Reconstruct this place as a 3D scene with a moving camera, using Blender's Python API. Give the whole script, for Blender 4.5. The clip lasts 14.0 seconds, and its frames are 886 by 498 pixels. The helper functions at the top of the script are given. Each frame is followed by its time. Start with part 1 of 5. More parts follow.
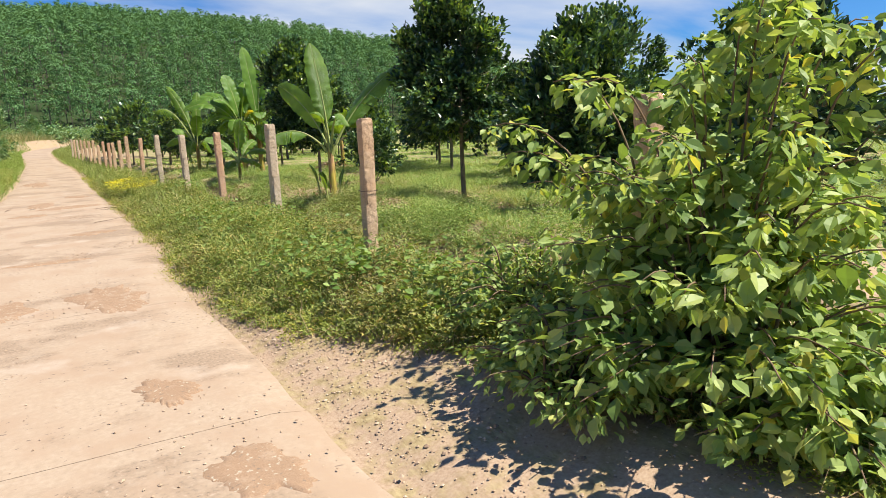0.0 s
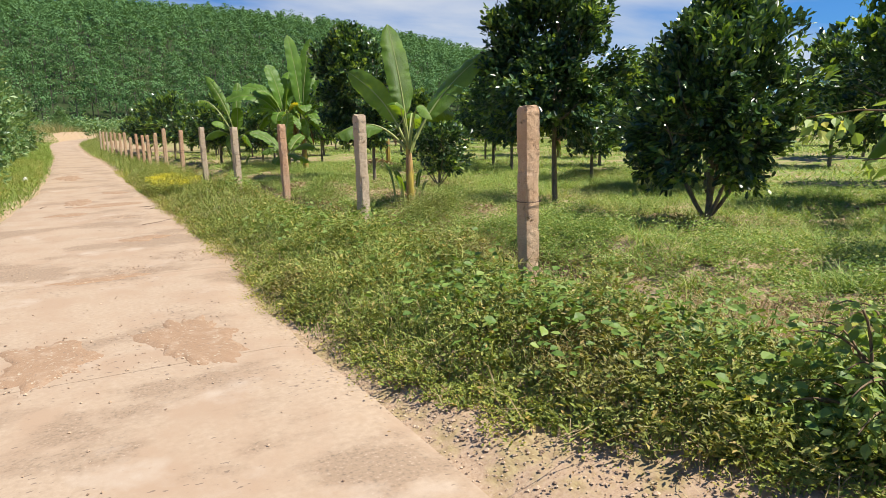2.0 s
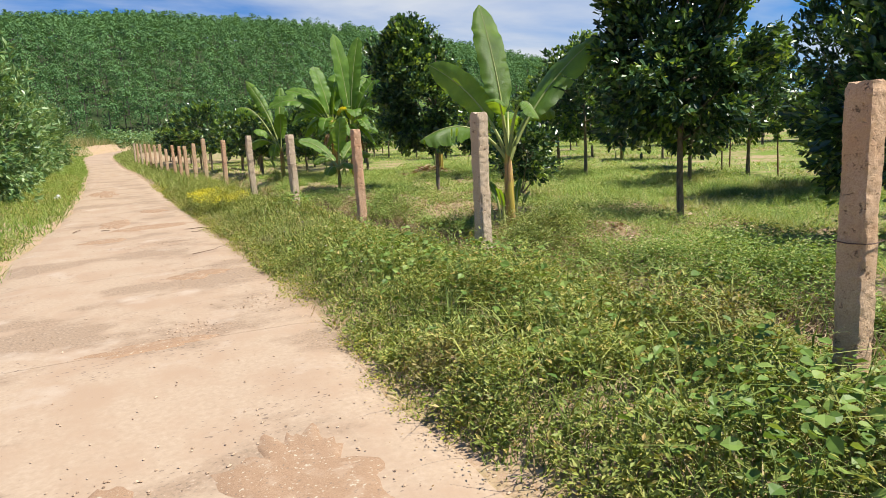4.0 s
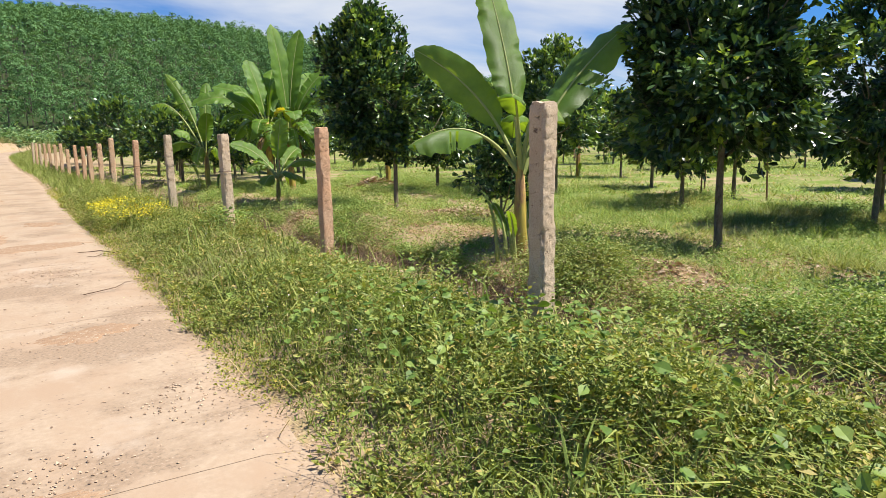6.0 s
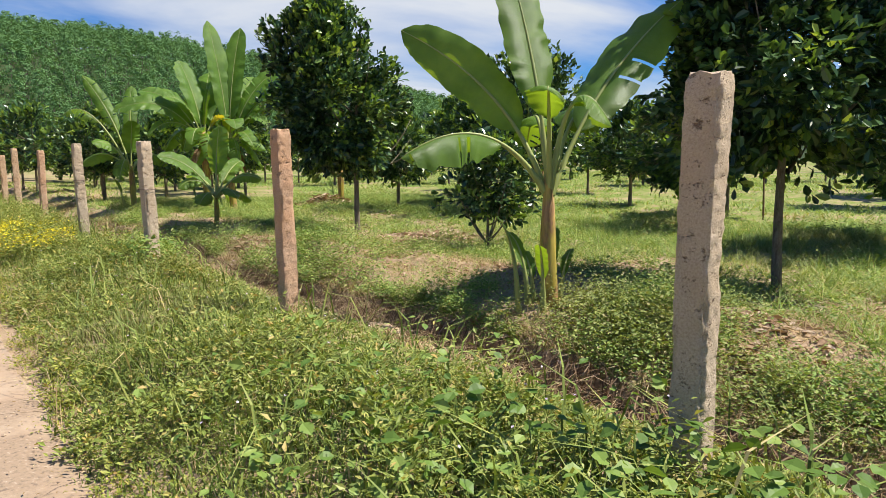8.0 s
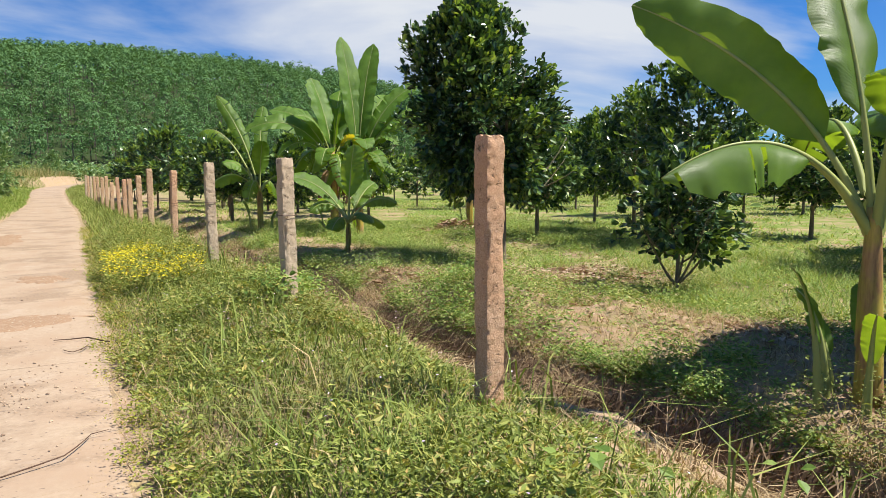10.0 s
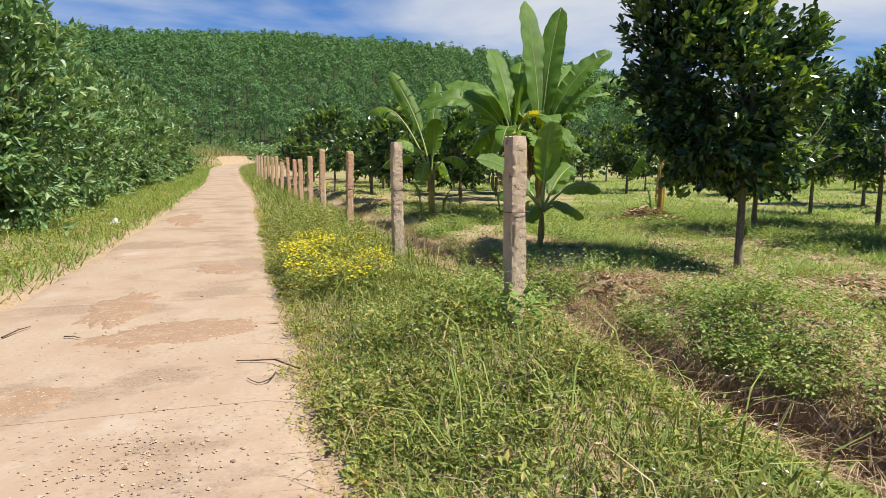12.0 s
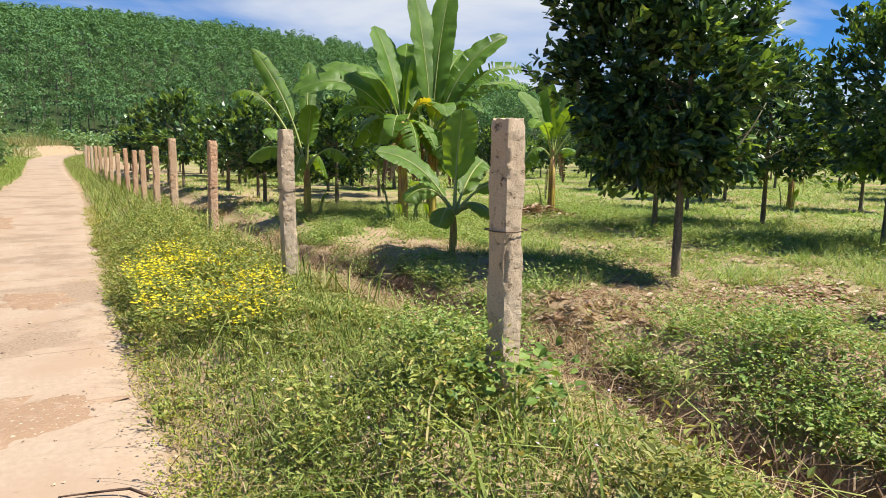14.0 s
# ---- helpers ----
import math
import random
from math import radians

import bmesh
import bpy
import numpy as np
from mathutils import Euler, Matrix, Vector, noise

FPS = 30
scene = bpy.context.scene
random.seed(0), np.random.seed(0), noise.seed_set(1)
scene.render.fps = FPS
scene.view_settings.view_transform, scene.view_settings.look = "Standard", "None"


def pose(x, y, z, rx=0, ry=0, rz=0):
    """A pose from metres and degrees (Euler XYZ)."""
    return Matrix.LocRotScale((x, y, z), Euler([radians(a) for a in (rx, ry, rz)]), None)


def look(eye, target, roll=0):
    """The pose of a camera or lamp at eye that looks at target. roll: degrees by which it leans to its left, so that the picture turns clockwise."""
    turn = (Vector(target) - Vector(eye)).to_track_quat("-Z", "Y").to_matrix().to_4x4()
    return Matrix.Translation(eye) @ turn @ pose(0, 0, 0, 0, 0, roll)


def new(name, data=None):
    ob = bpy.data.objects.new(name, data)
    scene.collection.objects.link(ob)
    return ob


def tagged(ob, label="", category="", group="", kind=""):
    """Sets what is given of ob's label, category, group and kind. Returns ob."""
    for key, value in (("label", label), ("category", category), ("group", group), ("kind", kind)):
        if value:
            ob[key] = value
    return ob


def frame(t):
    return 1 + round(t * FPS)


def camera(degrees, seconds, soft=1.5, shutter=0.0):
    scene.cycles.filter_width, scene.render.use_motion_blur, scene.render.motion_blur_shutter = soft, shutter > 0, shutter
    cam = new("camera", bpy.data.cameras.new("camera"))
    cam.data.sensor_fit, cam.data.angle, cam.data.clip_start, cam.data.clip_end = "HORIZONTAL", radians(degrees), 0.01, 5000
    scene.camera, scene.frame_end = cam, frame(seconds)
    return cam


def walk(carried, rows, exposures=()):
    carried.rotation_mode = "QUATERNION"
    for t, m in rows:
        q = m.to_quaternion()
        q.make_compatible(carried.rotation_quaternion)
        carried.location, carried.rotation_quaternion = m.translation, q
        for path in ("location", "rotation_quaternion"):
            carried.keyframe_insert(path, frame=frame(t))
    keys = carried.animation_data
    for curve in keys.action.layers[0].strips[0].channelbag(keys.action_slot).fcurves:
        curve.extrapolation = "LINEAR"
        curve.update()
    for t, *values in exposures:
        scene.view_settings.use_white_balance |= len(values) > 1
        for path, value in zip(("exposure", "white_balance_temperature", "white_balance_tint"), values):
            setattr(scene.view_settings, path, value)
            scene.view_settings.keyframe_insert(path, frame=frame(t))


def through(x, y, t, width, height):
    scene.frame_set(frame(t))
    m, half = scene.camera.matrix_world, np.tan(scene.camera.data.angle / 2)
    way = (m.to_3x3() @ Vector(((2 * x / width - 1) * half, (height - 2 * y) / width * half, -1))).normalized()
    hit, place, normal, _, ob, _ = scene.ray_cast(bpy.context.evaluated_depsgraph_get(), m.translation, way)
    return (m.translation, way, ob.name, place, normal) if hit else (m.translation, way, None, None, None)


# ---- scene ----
cam = camera(68.6, 14.0, soft=0.6)
PATH = [
    (0, (-0.238, -0.255, 1.422), (0.806, 1.411, 1.053), -2.3),
    (0.5, (-0.37, 0.199, 1.468), (0.601, 1.906, 1.085), -1.6),
    (1, (-0.415, 0.647, 1.47), (0.557, 2.354, 1.094), -1.6),
    (1.5, (-0.547, 1.153, 1.457), (0.411, 2.87, 1.087), -1.3),
    (2, (-0.458, 1.671, 1.407), (0.542, 3.363, 1.034), -1.4),
    (2.5, (-0.471, 2.231, 1.411), (0.533, 3.921, 1.041), -1.9),
    (3, (-0.446, 2.711, 1.43), (0.558, 4.399, 1.053), -1.9),
    (3.5, (-0.417, 3.286, 1.446), (0.52, 5.015, 1.085), -2.8),
    (3.7, (-0.439, 3.497, 1.435), (0.48, 5.237, 1.076), -3.1),
    (5.8, (-0.05, 5.869, 1.35), (1.07, 7.492, 1.018), -0.3),
    (6, (0.0, 6.037, 1.343), (1.131, 7.654, 1.015), -0.8),
    (6.5, (0.154, 6.438, 1.354), (1.414, 7.956, 1.026), -0.9),
    (7, (0.387, 6.92, 1.322), (1.702, 8.392, 0.997), -1.0),
    (7.5, (0.467, 7.403, 1.335), (1.748, 8.911, 1.044), -0.8),
    (8, (0.644, 7.754, 1.303), (1.919, 9.269, 1.018), -0.5),
    (8.5, (0.745, 8.24, 1.331), (1.905, 9.85, 1.078), -1.8),
    (8.7, (0.759, 8.433, 1.305), (1.877, 10.074, 1.067), -1.5),
    (10.8, (1.014, 9.89, 1.282), (1.955, 11.641, 1.054), 0.1),
    (11, (1.022, 10.049, 1.291), (1.915, 11.822, 1.054), 0.1),
    (11.3, (1.004, 10.32, 1.314), (1.749, 12.159, 1.066), -0.6),
    (11.5, (0.939, 10.513, 1.295), (1.576, 12.394, 1.058), -0.4),
    (12, (0.857, 10.994, 1.321), (1.477, 12.876, 1.049), 0.1),
    (12.5, (0.871, 11.457, 1.311), (1.477, 13.339, 1.011), 0.3),
    (13, (0.764, 11.897, 1.302), (1.33, 13.793, 1.011), -0.3),
    (13.5, (0.82, 12.245, 1.309), (1.553, 14.083, 1.013), 0.7),
    (14, (0.917, 12.611, 1.319), (1.937, 14.307, 1.029), 0.6),
]
walk(cam, [(t, look(eye, target, roll)) for t, eye, target, roll in PATH], [(0.0, 0.82), (0.5, 0.58), (1.5, 0.68), (3.0, 0.65), (3.5, 0.68), (6.0, 0.82), (7.0, 0.76), (8.5, 0.76), (11.5, 0.72), (12.0, 0.66), (13.5, 0.66), (14.0, 0.82)])

# ---- world, sun ----
SUN_DIR = Vector((0.61, -0.46, 1.26)).normalized()
world = bpy.data.worlds.new("world")
scene.world = world
world.use_nodes = True
wn, wl = world.node_tree.nodes, world.node_tree.links
wn.clear()
w_out = wn.new("ShaderNodeOutputWorld")
w_bg = wn.new("ShaderNodeBackground")
w_bg.inputs["Strength"].default_value = 0.038
w_sky = wn.new("ShaderNodeTexSky")
w_sky.sky_type, w_sky.sun_disc = "NISHITA", False
w_sky.sun_elevation = math.asin(SUN_DIR.z)
w_sky.sun_rotation = math.atan2(SUN_DIR.x, SUN_DIR.y)
w_sky.air_density, w_sky.dust_density, w_sky.ozone_density = 1.0, 0.4, 2.5
w_co = wn.new("ShaderNodeTexCoord")
w_sep = wn.new("ShaderNodeSeparateXYZ")
w_add = wn.new("ShaderNodeMath")
w_add.operation = "ADD"
w_add.inputs[1].default_value = 0.16
w_dx, w_dy = wn.new("ShaderNodeMath"), wn.new("ShaderNodeMath")
w_dx.operation = w_dy.operation = "DIVIDE"
w_comb = wn.new("ShaderNodeCombineXYZ")
w_map = wn.new("ShaderNodeMapping")
w_map.inputs["Location"].default_value = (0.35, 1.3, 0.0)
w_map.inputs["Rotation"].default_value = (0, 0, radians(24))
w_map.inputs["Scale"].default_value = (0.45, 0.9, 1.0)
w_noise = wn.new("ShaderNodeTexNoise")
w_noise.inputs["Scale"].default_value = 0.9
w_noise.inputs["Detail"].default_value = 7.0
w_noise.inputs["Roughness"].default_value = 0.52
w_noise.inputs["Distortion"].default_value = 0.35
w_ramp = wn.new("ShaderNodeValToRGB")
w_ramp.color_ramp.elements[0].position, w_ramp.color_ramp.elements[0].color = 0.42, (0, 0, 0, 1)
w_ramp.color_ramp.elements[1].position, w_ramp.color_ramp.elements[1].color = 0.63, (1, 1, 1, 1)
w_mix = wn.new("ShaderNodeMix")
w_mix.data_type = "RGBA"
w_mix.inputs["B"].default_value = (11.6, 12.2, 13.2, 1)
wl.new(w_co.outputs["Generated"], w_sep.inputs[0])
wl.new(w_sep.outputs["Z"], w_add.inputs[0])
wl.new(w_sep.outputs["X"], w_dx.inputs[0])
wl.new(w_sep.outputs["Y"], w_dy.inputs[0])
wl.new(w_add.outputs[0], w_dx.inputs[1])
wl.new(w_add.outputs[0], w_dy.inputs[1])
wl.new(w_dx.outputs[0], w_comb.inputs["X"])
wl.new(w_dy.outputs[0], w_comb.inputs["Y"])
wl.new(w_comb.outputs[0], w_map.inputs["Vector"])
wl.new(w_map.outputs[0], w_noise.inputs["Vector"])
w_dir = wn.new("ShaderNodeVectorMath")
w_dir.operation = "DOT_PRODUCT"
w_dir.inputs[1].default_value = (math.sin(radians(33)), math.cos(radians(33)), 0.0)
w_bank = wn.new("ShaderNodeMapRange")
w_bank.inputs["From Min"].default_value, w_bank.inputs["From Max"].default_value = 0.82, 0.95
w_bank.inputs["To Min"].default_value, w_bank.inputs["To Max"].default_value = -0.06, 0.05
w_sum = wn.new("ShaderNodeMath")
w_sum.operation = "ADD"
wl.new(w_co.outputs["Generated"], w_dir.inputs[0])
wl.new(w_dir.outputs["Value"], w_bank.inputs["Value"])
wl.new(w_noise.outputs["Fac"], w_sum.inputs[0])
wl.new(w_bank.outputs["Result"], w_sum.inputs[1])
wl.new(w_sum.outputs[0], w_ramp.inputs["Fac"])
w_fade = wn.new("ShaderNodeMapRange")
w_fade.inputs["From Min"].default_value, w_fade.inputs["From Max"].default_value = 0.30, 0.75
w_fade.inputs["To Min"].default_value, w_fade.inputs["To Max"].default_value = 1.0, 0.12
w_cov = wn.new("ShaderNodeMath")
w_cov.operation = "MULTIPLY"
wl.new(w_sep.outputs["Z"], w_fade.inputs["Value"])
wl.new(w_ramp.outputs["Color"], w_cov.inputs[0])
wl.new(w_fade.outputs["Result"], w_cov.inputs[1])
wl.new(w_cov.outputs[0], w_mix.inputs["Factor"])
w_blue = wn.new("ShaderNodeMix")
w_blue.data_type, w_blue.blend_type = "RGBA", "MULTIPLY"
w_blue.inputs["Factor"].default_value = 1.0
w_blue.inputs["B"].default_value = (0.50, 1.12, 1.95, 1)
wl.new(w_sky.outputs["Color"], w_blue.inputs["A"])
wl.new(w_blue.outputs["Result"], w_mix.inputs["A"])
wl.new(w_mix.outputs["Result"], w_bg.inputs["Color"])
wl.new(w_bg.outputs[0], w_out.inputs["Surface"])

sun = new("sun", bpy.data.lights.new("sun", "SUN"))
sun.data.energy, sun.data.angle, sun.data.color = 5.0, radians(0.55), (1.0, 0.94, 0.84)
sun.matrix_world = look(SUN_DIR * 30, (0, 0, 0))

# ---- materials ----


class Mat:
    """A small builder of node materials."""

    def __init__(self, name):
        self.mat = bpy.data.materials.new(name)
        self.mat.use_nodes = True
        self.n, self.l = self.mat.node_tree.nodes, self.mat.node_tree.links
        self.n.clear()
        self.out = self.n.new("ShaderNodeOutputMaterial")
        self.bsdf = self.n.new("ShaderNodeBsdfPrincipled")
        self.l.new(self.bsdf.outputs[0], self.out.inputs["Surface"])
        self.co = self.n.new("ShaderNodeTexCoord")

    def noise(self, scale, detail=4.0, rough=0.55, stretch=None, source="Object"):
        nd = self.n.new("ShaderNodeTexNoise")
        nd.inputs["Scale"].default_value = scale
        nd.inputs["Detail"].default_value = detail
        nd.inputs["Roughness"].default_value = rough
        vec = self.co.outputs[source]
        if stretch:
            mp = self.n.new("ShaderNodeMapping")
            mp.inputs["Scale"].default_value = stretch
            self.l.new(vec, mp.inputs["Vector"])
            vec = mp.outputs[0]
        self.l.new(vec, nd.inputs["Vector"])
        return nd.outputs["Fac"]

    def ramp(self, fac, *stops):
        nd = self.n.new("ShaderNodeValToRGB")
        els = nd.color_ramp.elements
        while len(els) < len(stops):
            els.new(0.5)
        for el, (p, c) in zip(els, stops):
            el.position, el.color = p, (*c, 1) if len(c) == 3 else c
        self.l.new(fac, nd.inputs["Fac"])
        return nd.outputs["Color"]

    def grey(self, fac, lo, hi):
        return self.ramp(fac, (lo, (0, 0, 0)), (hi, (1, 1, 1)))

    def mix(self, fac, a, b, blend="MIX"):
        nd = self.n.new("ShaderNodeMix")
        nd.data_type, nd.blend_type = "RGBA", blend
        for key, v in (("Factor", fac), ("A", a), ("B", b)):
            if isinstance(v, (int, float)):
                nd.inputs[key].default_value = v
            elif isinstance(v, tuple):
                nd.inputs[key].default_value = (*v, 1)
            else:
                self.l.new(v, nd.inputs[key])
        return nd.outputs["Result"]

    def math(self, op, a, b):
        nd = self.n.new("ShaderNodeMath")
        nd.operation = op
        for i, v in enumerate((a, b)):
            if isinstance(v, (int, float)):
                nd.inputs[i].default_value = v
            else:
                self.l.new(v, nd.inputs[i])
        return nd.outputs[0]

    def island(self):
        return self.n.new("ShaderNodeNewGeometry").outputs["Random Per Island"]

    def each(self):
        return self.n.new("ShaderNodeObjectInfo").outputs["Random"]

    def finish(self, colour, rough=0.8, spec=0.3, bump=None, strength=0.4, dist=0.01, through=0.0, through_colour=None):
        b = self.bsdf
        if isinstance(colour, tuple):
            b.inputs["Base Color"].default_value = (*colour, 1)
        else:
            self.l.new(colour, b.inputs["Base Color"])
        if isinstance(rough, (int, float)):
            b.inputs["Roughness"].default_value = rough
        else:
            self.l.new(rough, b.inputs["Roughness"])
        b.inputs["Specular IOR Level"].default_value = spec
        if bump is not None:
            bp = self.n.new("ShaderNodeBump")
            bp.inputs["Strength"].default_value = strength
            bp.inputs["Distance"].default_value = dist
            self.l.new(bump, bp.inputs["Height"])
            self.l.new(bp.outputs[0], b.inputs["Normal"])
        if through:
            tr = self.n.new("ShaderNodeBsdfTranslucent")
            tc = through_colour if through_colour is not None else colour
            if isinstance(tc, tuple):
                tr.inputs["Color"].default_value = (*tc, 1)
            else:
                self.l.new(tc, tr.inputs["Color"])
            ms = self.n.new("ShaderNodeMixShader")
            ms.inputs["Fac"].default_value = through
            self.l.new(b.outputs[0], ms.inputs[1])
            self.l.new(tr.outputs[0], ms.inputs[2])
            self.l.new(ms.outputs[0], self.out.inputs["Surface"])
        return self.mat


def leaf_material(name, stops, rough, spec, through, patch=None):
    """Foliage: each leaf has its own colour out of the stops; patches of drier growth."""
    m = Mat(name)
    col = m.ramp(m.island(), *stops)
    if patch:
        big = m.grey(m.noise(patch[0], 3.0), patch[1], patch[2])
        col = m.mix(big, col, m.mix(0.75, col, patch[3]))
    warm = m.mix(1.0, col, (1.35, 1.25, 0.55), "MULTIPLY")
    return m.finish(col, rough, spec, through=through, through_colour=warm)


def soil_material():
    m = Mat("soil")
    fine, mid, big = m.noise(60, 6, 0.7), m.noise(5, 5, 0.6), m.noise(0.55, 4, 0.55)
    soil = m.ramp(fine, (0.25, (0.25, 0.165, 0.10)), (0.5, (0.385, 0.272, 0.18)), (0.75, (0.47, 0.355, 0.245)))
    straw = m.ramp(m.noise(38, 5, 0.7, (1, 0.35, 1)), (0.3, (0.20, 0.14, 0.07)), (0.7, (0.46, 0.36, 0.19)))
    moss = m.ramp(fine, (0.3, (0.10, 0.145, 0.025)), (0.7, (0.20, 0.27, 0.05)))
    col = m.mix(m.grey(mid, 0.45, 0.6), soil, straw)
    sep = m.n.new("ShaderNodeSeparateXYZ")
    m.l.new(m.co.outputs["Object"], sep.inputs[0])
    away = m.n.new("ShaderNodeMapRange")
    away.inputs["From Min"].default_value, away.inputs["From Max"].default_value = 1.9, 3.2
    m.l.new(m.math("ABSOLUTE", sep.outputs["X"], 0.0), away.inputs["Value"])
    bare = col
    both = m.math("ADD", m.math("MULTIPLY", big, 0.65), m.math("MULTIPLY", mid, 0.35))
    out = m.n.new("ShaderNodeMapRange")
    out.inputs["From Min"].default_value, out.inputs["From Max"].default_value = 6.0, 11.0
    m.l.new(sep.outputs["X"], out.inputs["Value"])
    col = m.mix(out.outputs["Result"], m.mix(m.grey(both, 0.56, 0.68), col, moss), m.mix(m.grey(both, 0.40, 0.55), col, moss))
    col = m.mix(away.outputs["Result"], bare, col)
    h = m.math("ADD", m.math("MULTIPLY", fine, 0.4), mid)
    return m.finish(col, 0.95, 0.1, h, 0.5, 0.006)


def concrete_road_material():
    m = Mat("road_concrete")
    grain, fine = m.noise(240, 4, 0.7), m.noise(28, 6, 0.65)
    mid = m.noise(2.2, 6, 0.6, (1, 0.7, 1))
    patch = m.noise(0.62, 9, 0.66, (0.85, 1.15, 1))
    stone = m.noise(46, 3, 0.6)
    base = m.ramp(fine, (0.25, (0.355, 0.265, 0.18)), (0.55, (0.425, 0.322, 0.225)), (0.8, (0.47, 0.37, 0.27)))
    dust = m.mix(m.grey(mid, 0.44, 0.62), base, (0.385, 0.275, 0.185))
    raw = m.ramp(stone, (0.30, (0.15, 0.115, 0.085)), (0.45, (0.285, 0.205, 0.135)), (0.60, (0.32, 0.225, 0.15)), (0.72, (0.46, 0.37, 0.28)))
    worn = m.mix(m.math("MULTIPLY", m.grey(patch, 0.515, 0.575), 0.8), dust, raw)
    pale = m.mix(m.grey(m.noise(1.5, 6, 0.6), 0.58, 0.72), worn, (0.465, 0.375, 0.285))
    chips = m.math("ADD", m.noise(34, 2, 0.45, (0.6, 1.3, 1)), m.math("MULTIPLY", m.grey(m.noise(1.1, 4, 0.6), 0.45, 0.62), 0.10))
    specks = m.mix(m.math("MULTIPLY", m.grey(chips, 0.73, 0.76), 0.75), pale, (0.17, 0.125, 0.095))
    col = m.mix(m.grey(grain, 0.3, 0.75), m.mix(0.18, specks, (0.15, 0.11, 0.08)), specks)
    h = m.math("ADD", m.math("MULTIPLY", grain, 0.4), fine)
    return m.finish(col, 0.9, 0.2, h, 0.35, 0.0015)


def sand_material():
    m = Mat("road_sand")
    grain, mid, stone = m.noise(170, 5, 0.75), m.noise(7, 6, 0.65), m.noise(42, 3, 0.6)
    col = m.ramp(grain, (0.28, (0.22, 0.136, 0.082)), (0.5, (0.31, 0.202, 0.126)), (0.72, (0.385, 0.27, 0.175)))
    col = m.mix(m.grey(mid, 0.52, 0.70), col, m.mix(0.6, col, (0.42, 0.315, 0.22)))
    col = m.mix(m.grey(stone, 0.61, 0.68), col, (0.46, 0.40, 0.30))
    col = m.mix(m.grey(stone, 0.30, 0.37), (0.20, 0.15, 0.11), col)
    return m.finish(col, 0.95, 0.1, grain, 0.5, 0.0018)


def post_material(name, dark, mid_c, pale, stain):
    m = Mat(name)
    grain, lump, big = m.noise(130, 6, 0.7), m.noise(22, 5, 0.65), m.noise(3.2, 4, 0.55)
    col = m.ramp(grain, (0.25, dark), (0.5, mid_c), (0.78, pale))
    col = m.mix(m.grey(big, 0.42, 0.66), col, m.mix(0.55, col, stain))
    pits = m.grey(m.math("ADD", m.math("MULTIPLY", lump, 0.6), m.math("MULTIPLY", m.noise(75, 3, 0.6, (1, 1, 1.5)), 0.4)), 0.35, 0.43)
    col = m.mix(pits, (0.24, 0.155, 0.10), col)
    h = m.math("ADD", m.math("MULTIPLY", grain, 0.5), lump)
    return m.finish(col, 0.92, 0.15, m.math("ADD", h, m.math("MULTIPLY", pits, 0.8)), 1.0, 0.009)


def bark_material(name, dark, pale, moss=(0.17, 0.18, 0.10)):
    m = Mat(name)
    grain, patch = m.noise(40, 6, 0.7, (1, 1, 0.3)), m.noise(9, 4, 0.6)
    col = m.ramp(grain, (0.3, dark), (0.7, pale))
    col = m.mix(m.grey(patch, 0.52, 0.66), col, moss)
    return m.finish(col, 0.9, 0.15, grain, 0.6, 0.003)


def banana_leaf_material(name, a, b, c):
    m = Mat(name)
    wave = m.n.new("ShaderNodeTexWave")
    wave.inputs["Scale"].default_value = 9.0
    wave.inputs["Distortion"].default_value = 1.2
    wave.inputs["Detail"].default_value = 2.0
    m.l.new(m.co.outputs["UV"], wave.inputs["Vector"])
    tone = m.noise(2.2, 4, 0.6)
    col = m.ramp(tone, (0.3, a), (0.52, b), (0.75, c))
    col = m.mix(m.math("MULTIPLY", wave.outputs["Fac"], 0.28), col, m.mix(1.0, col, (0.62, 0.7, 0.6), "MULTIPLY"))
    warm = m.mix(1.0, col, (2.7, 2.0, 0.6), "MULTIPLY")
    return m.finish(col, 0.42, 0.45, wave.outputs["Fac"], 0.35, 0.004, through=0.42, through_colour=warm)


def banana_stem_material():
    m = Mat("banana_stem")
    streak, patch = m.noise(26, 5, 0.65, (1, 1, 0.12)), m.noise(6, 4, 0.6, (1, 1, 0.5))
    green = m.ramp(streak, (0.3, (0.27, 0.22, 0.035)), (0.7, (0.54, 0.40, 0.085)))
    dry = m.ramp(streak, (0.3, (0.13, 0.065, 0.03)), (0.7, (0.48, 0.29, 0.13)))
    return m.finish(m.mix(m.grey(patch, 0.42, 0.56), green, dry), 0.6, 0.3, streak, 0.5, 0.003)


M_SOIL, M_ROAD, M_SAND = soil_material(), concrete_road_material(), sand_material()
M_POST_TAN = post_material("post_concrete_tan", (0.36, 0.225, 0.135), (0.56, 0.39, 0.25), (0.68, 0.52, 0.37), (0.54, 0.31, 0.165))
M_POST_GREY = post_material("post_concrete_grey", (0.34, 0.25, 0.17), (0.54, 0.425, 0.305), (0.67, 0.56, 0.43), (0.50, 0.36, 0.23))
M_POST_RED = post_material("post_concrete_red", (0.28, 0.16, 0.095), (0.56, 0.355, 0.225), (0.72, 0.56, 0.43), (0.54, 0.28, 0.145))
M_BARK = bark_material("bark", (0.10, 0.075, 0.052), (0.30, 0.25, 0.185))
M_FOREST_BARK = bark_material("forest_bark", (0.05, 0.045, 0.035), (0.13, 0.115, 0.09))
M_STEM_BARK = bark_material("shrub_bark", (0.10, 0.06, 0.035), (0.27, 0.19, 0.12), (0.20, 0.17, 0.09))
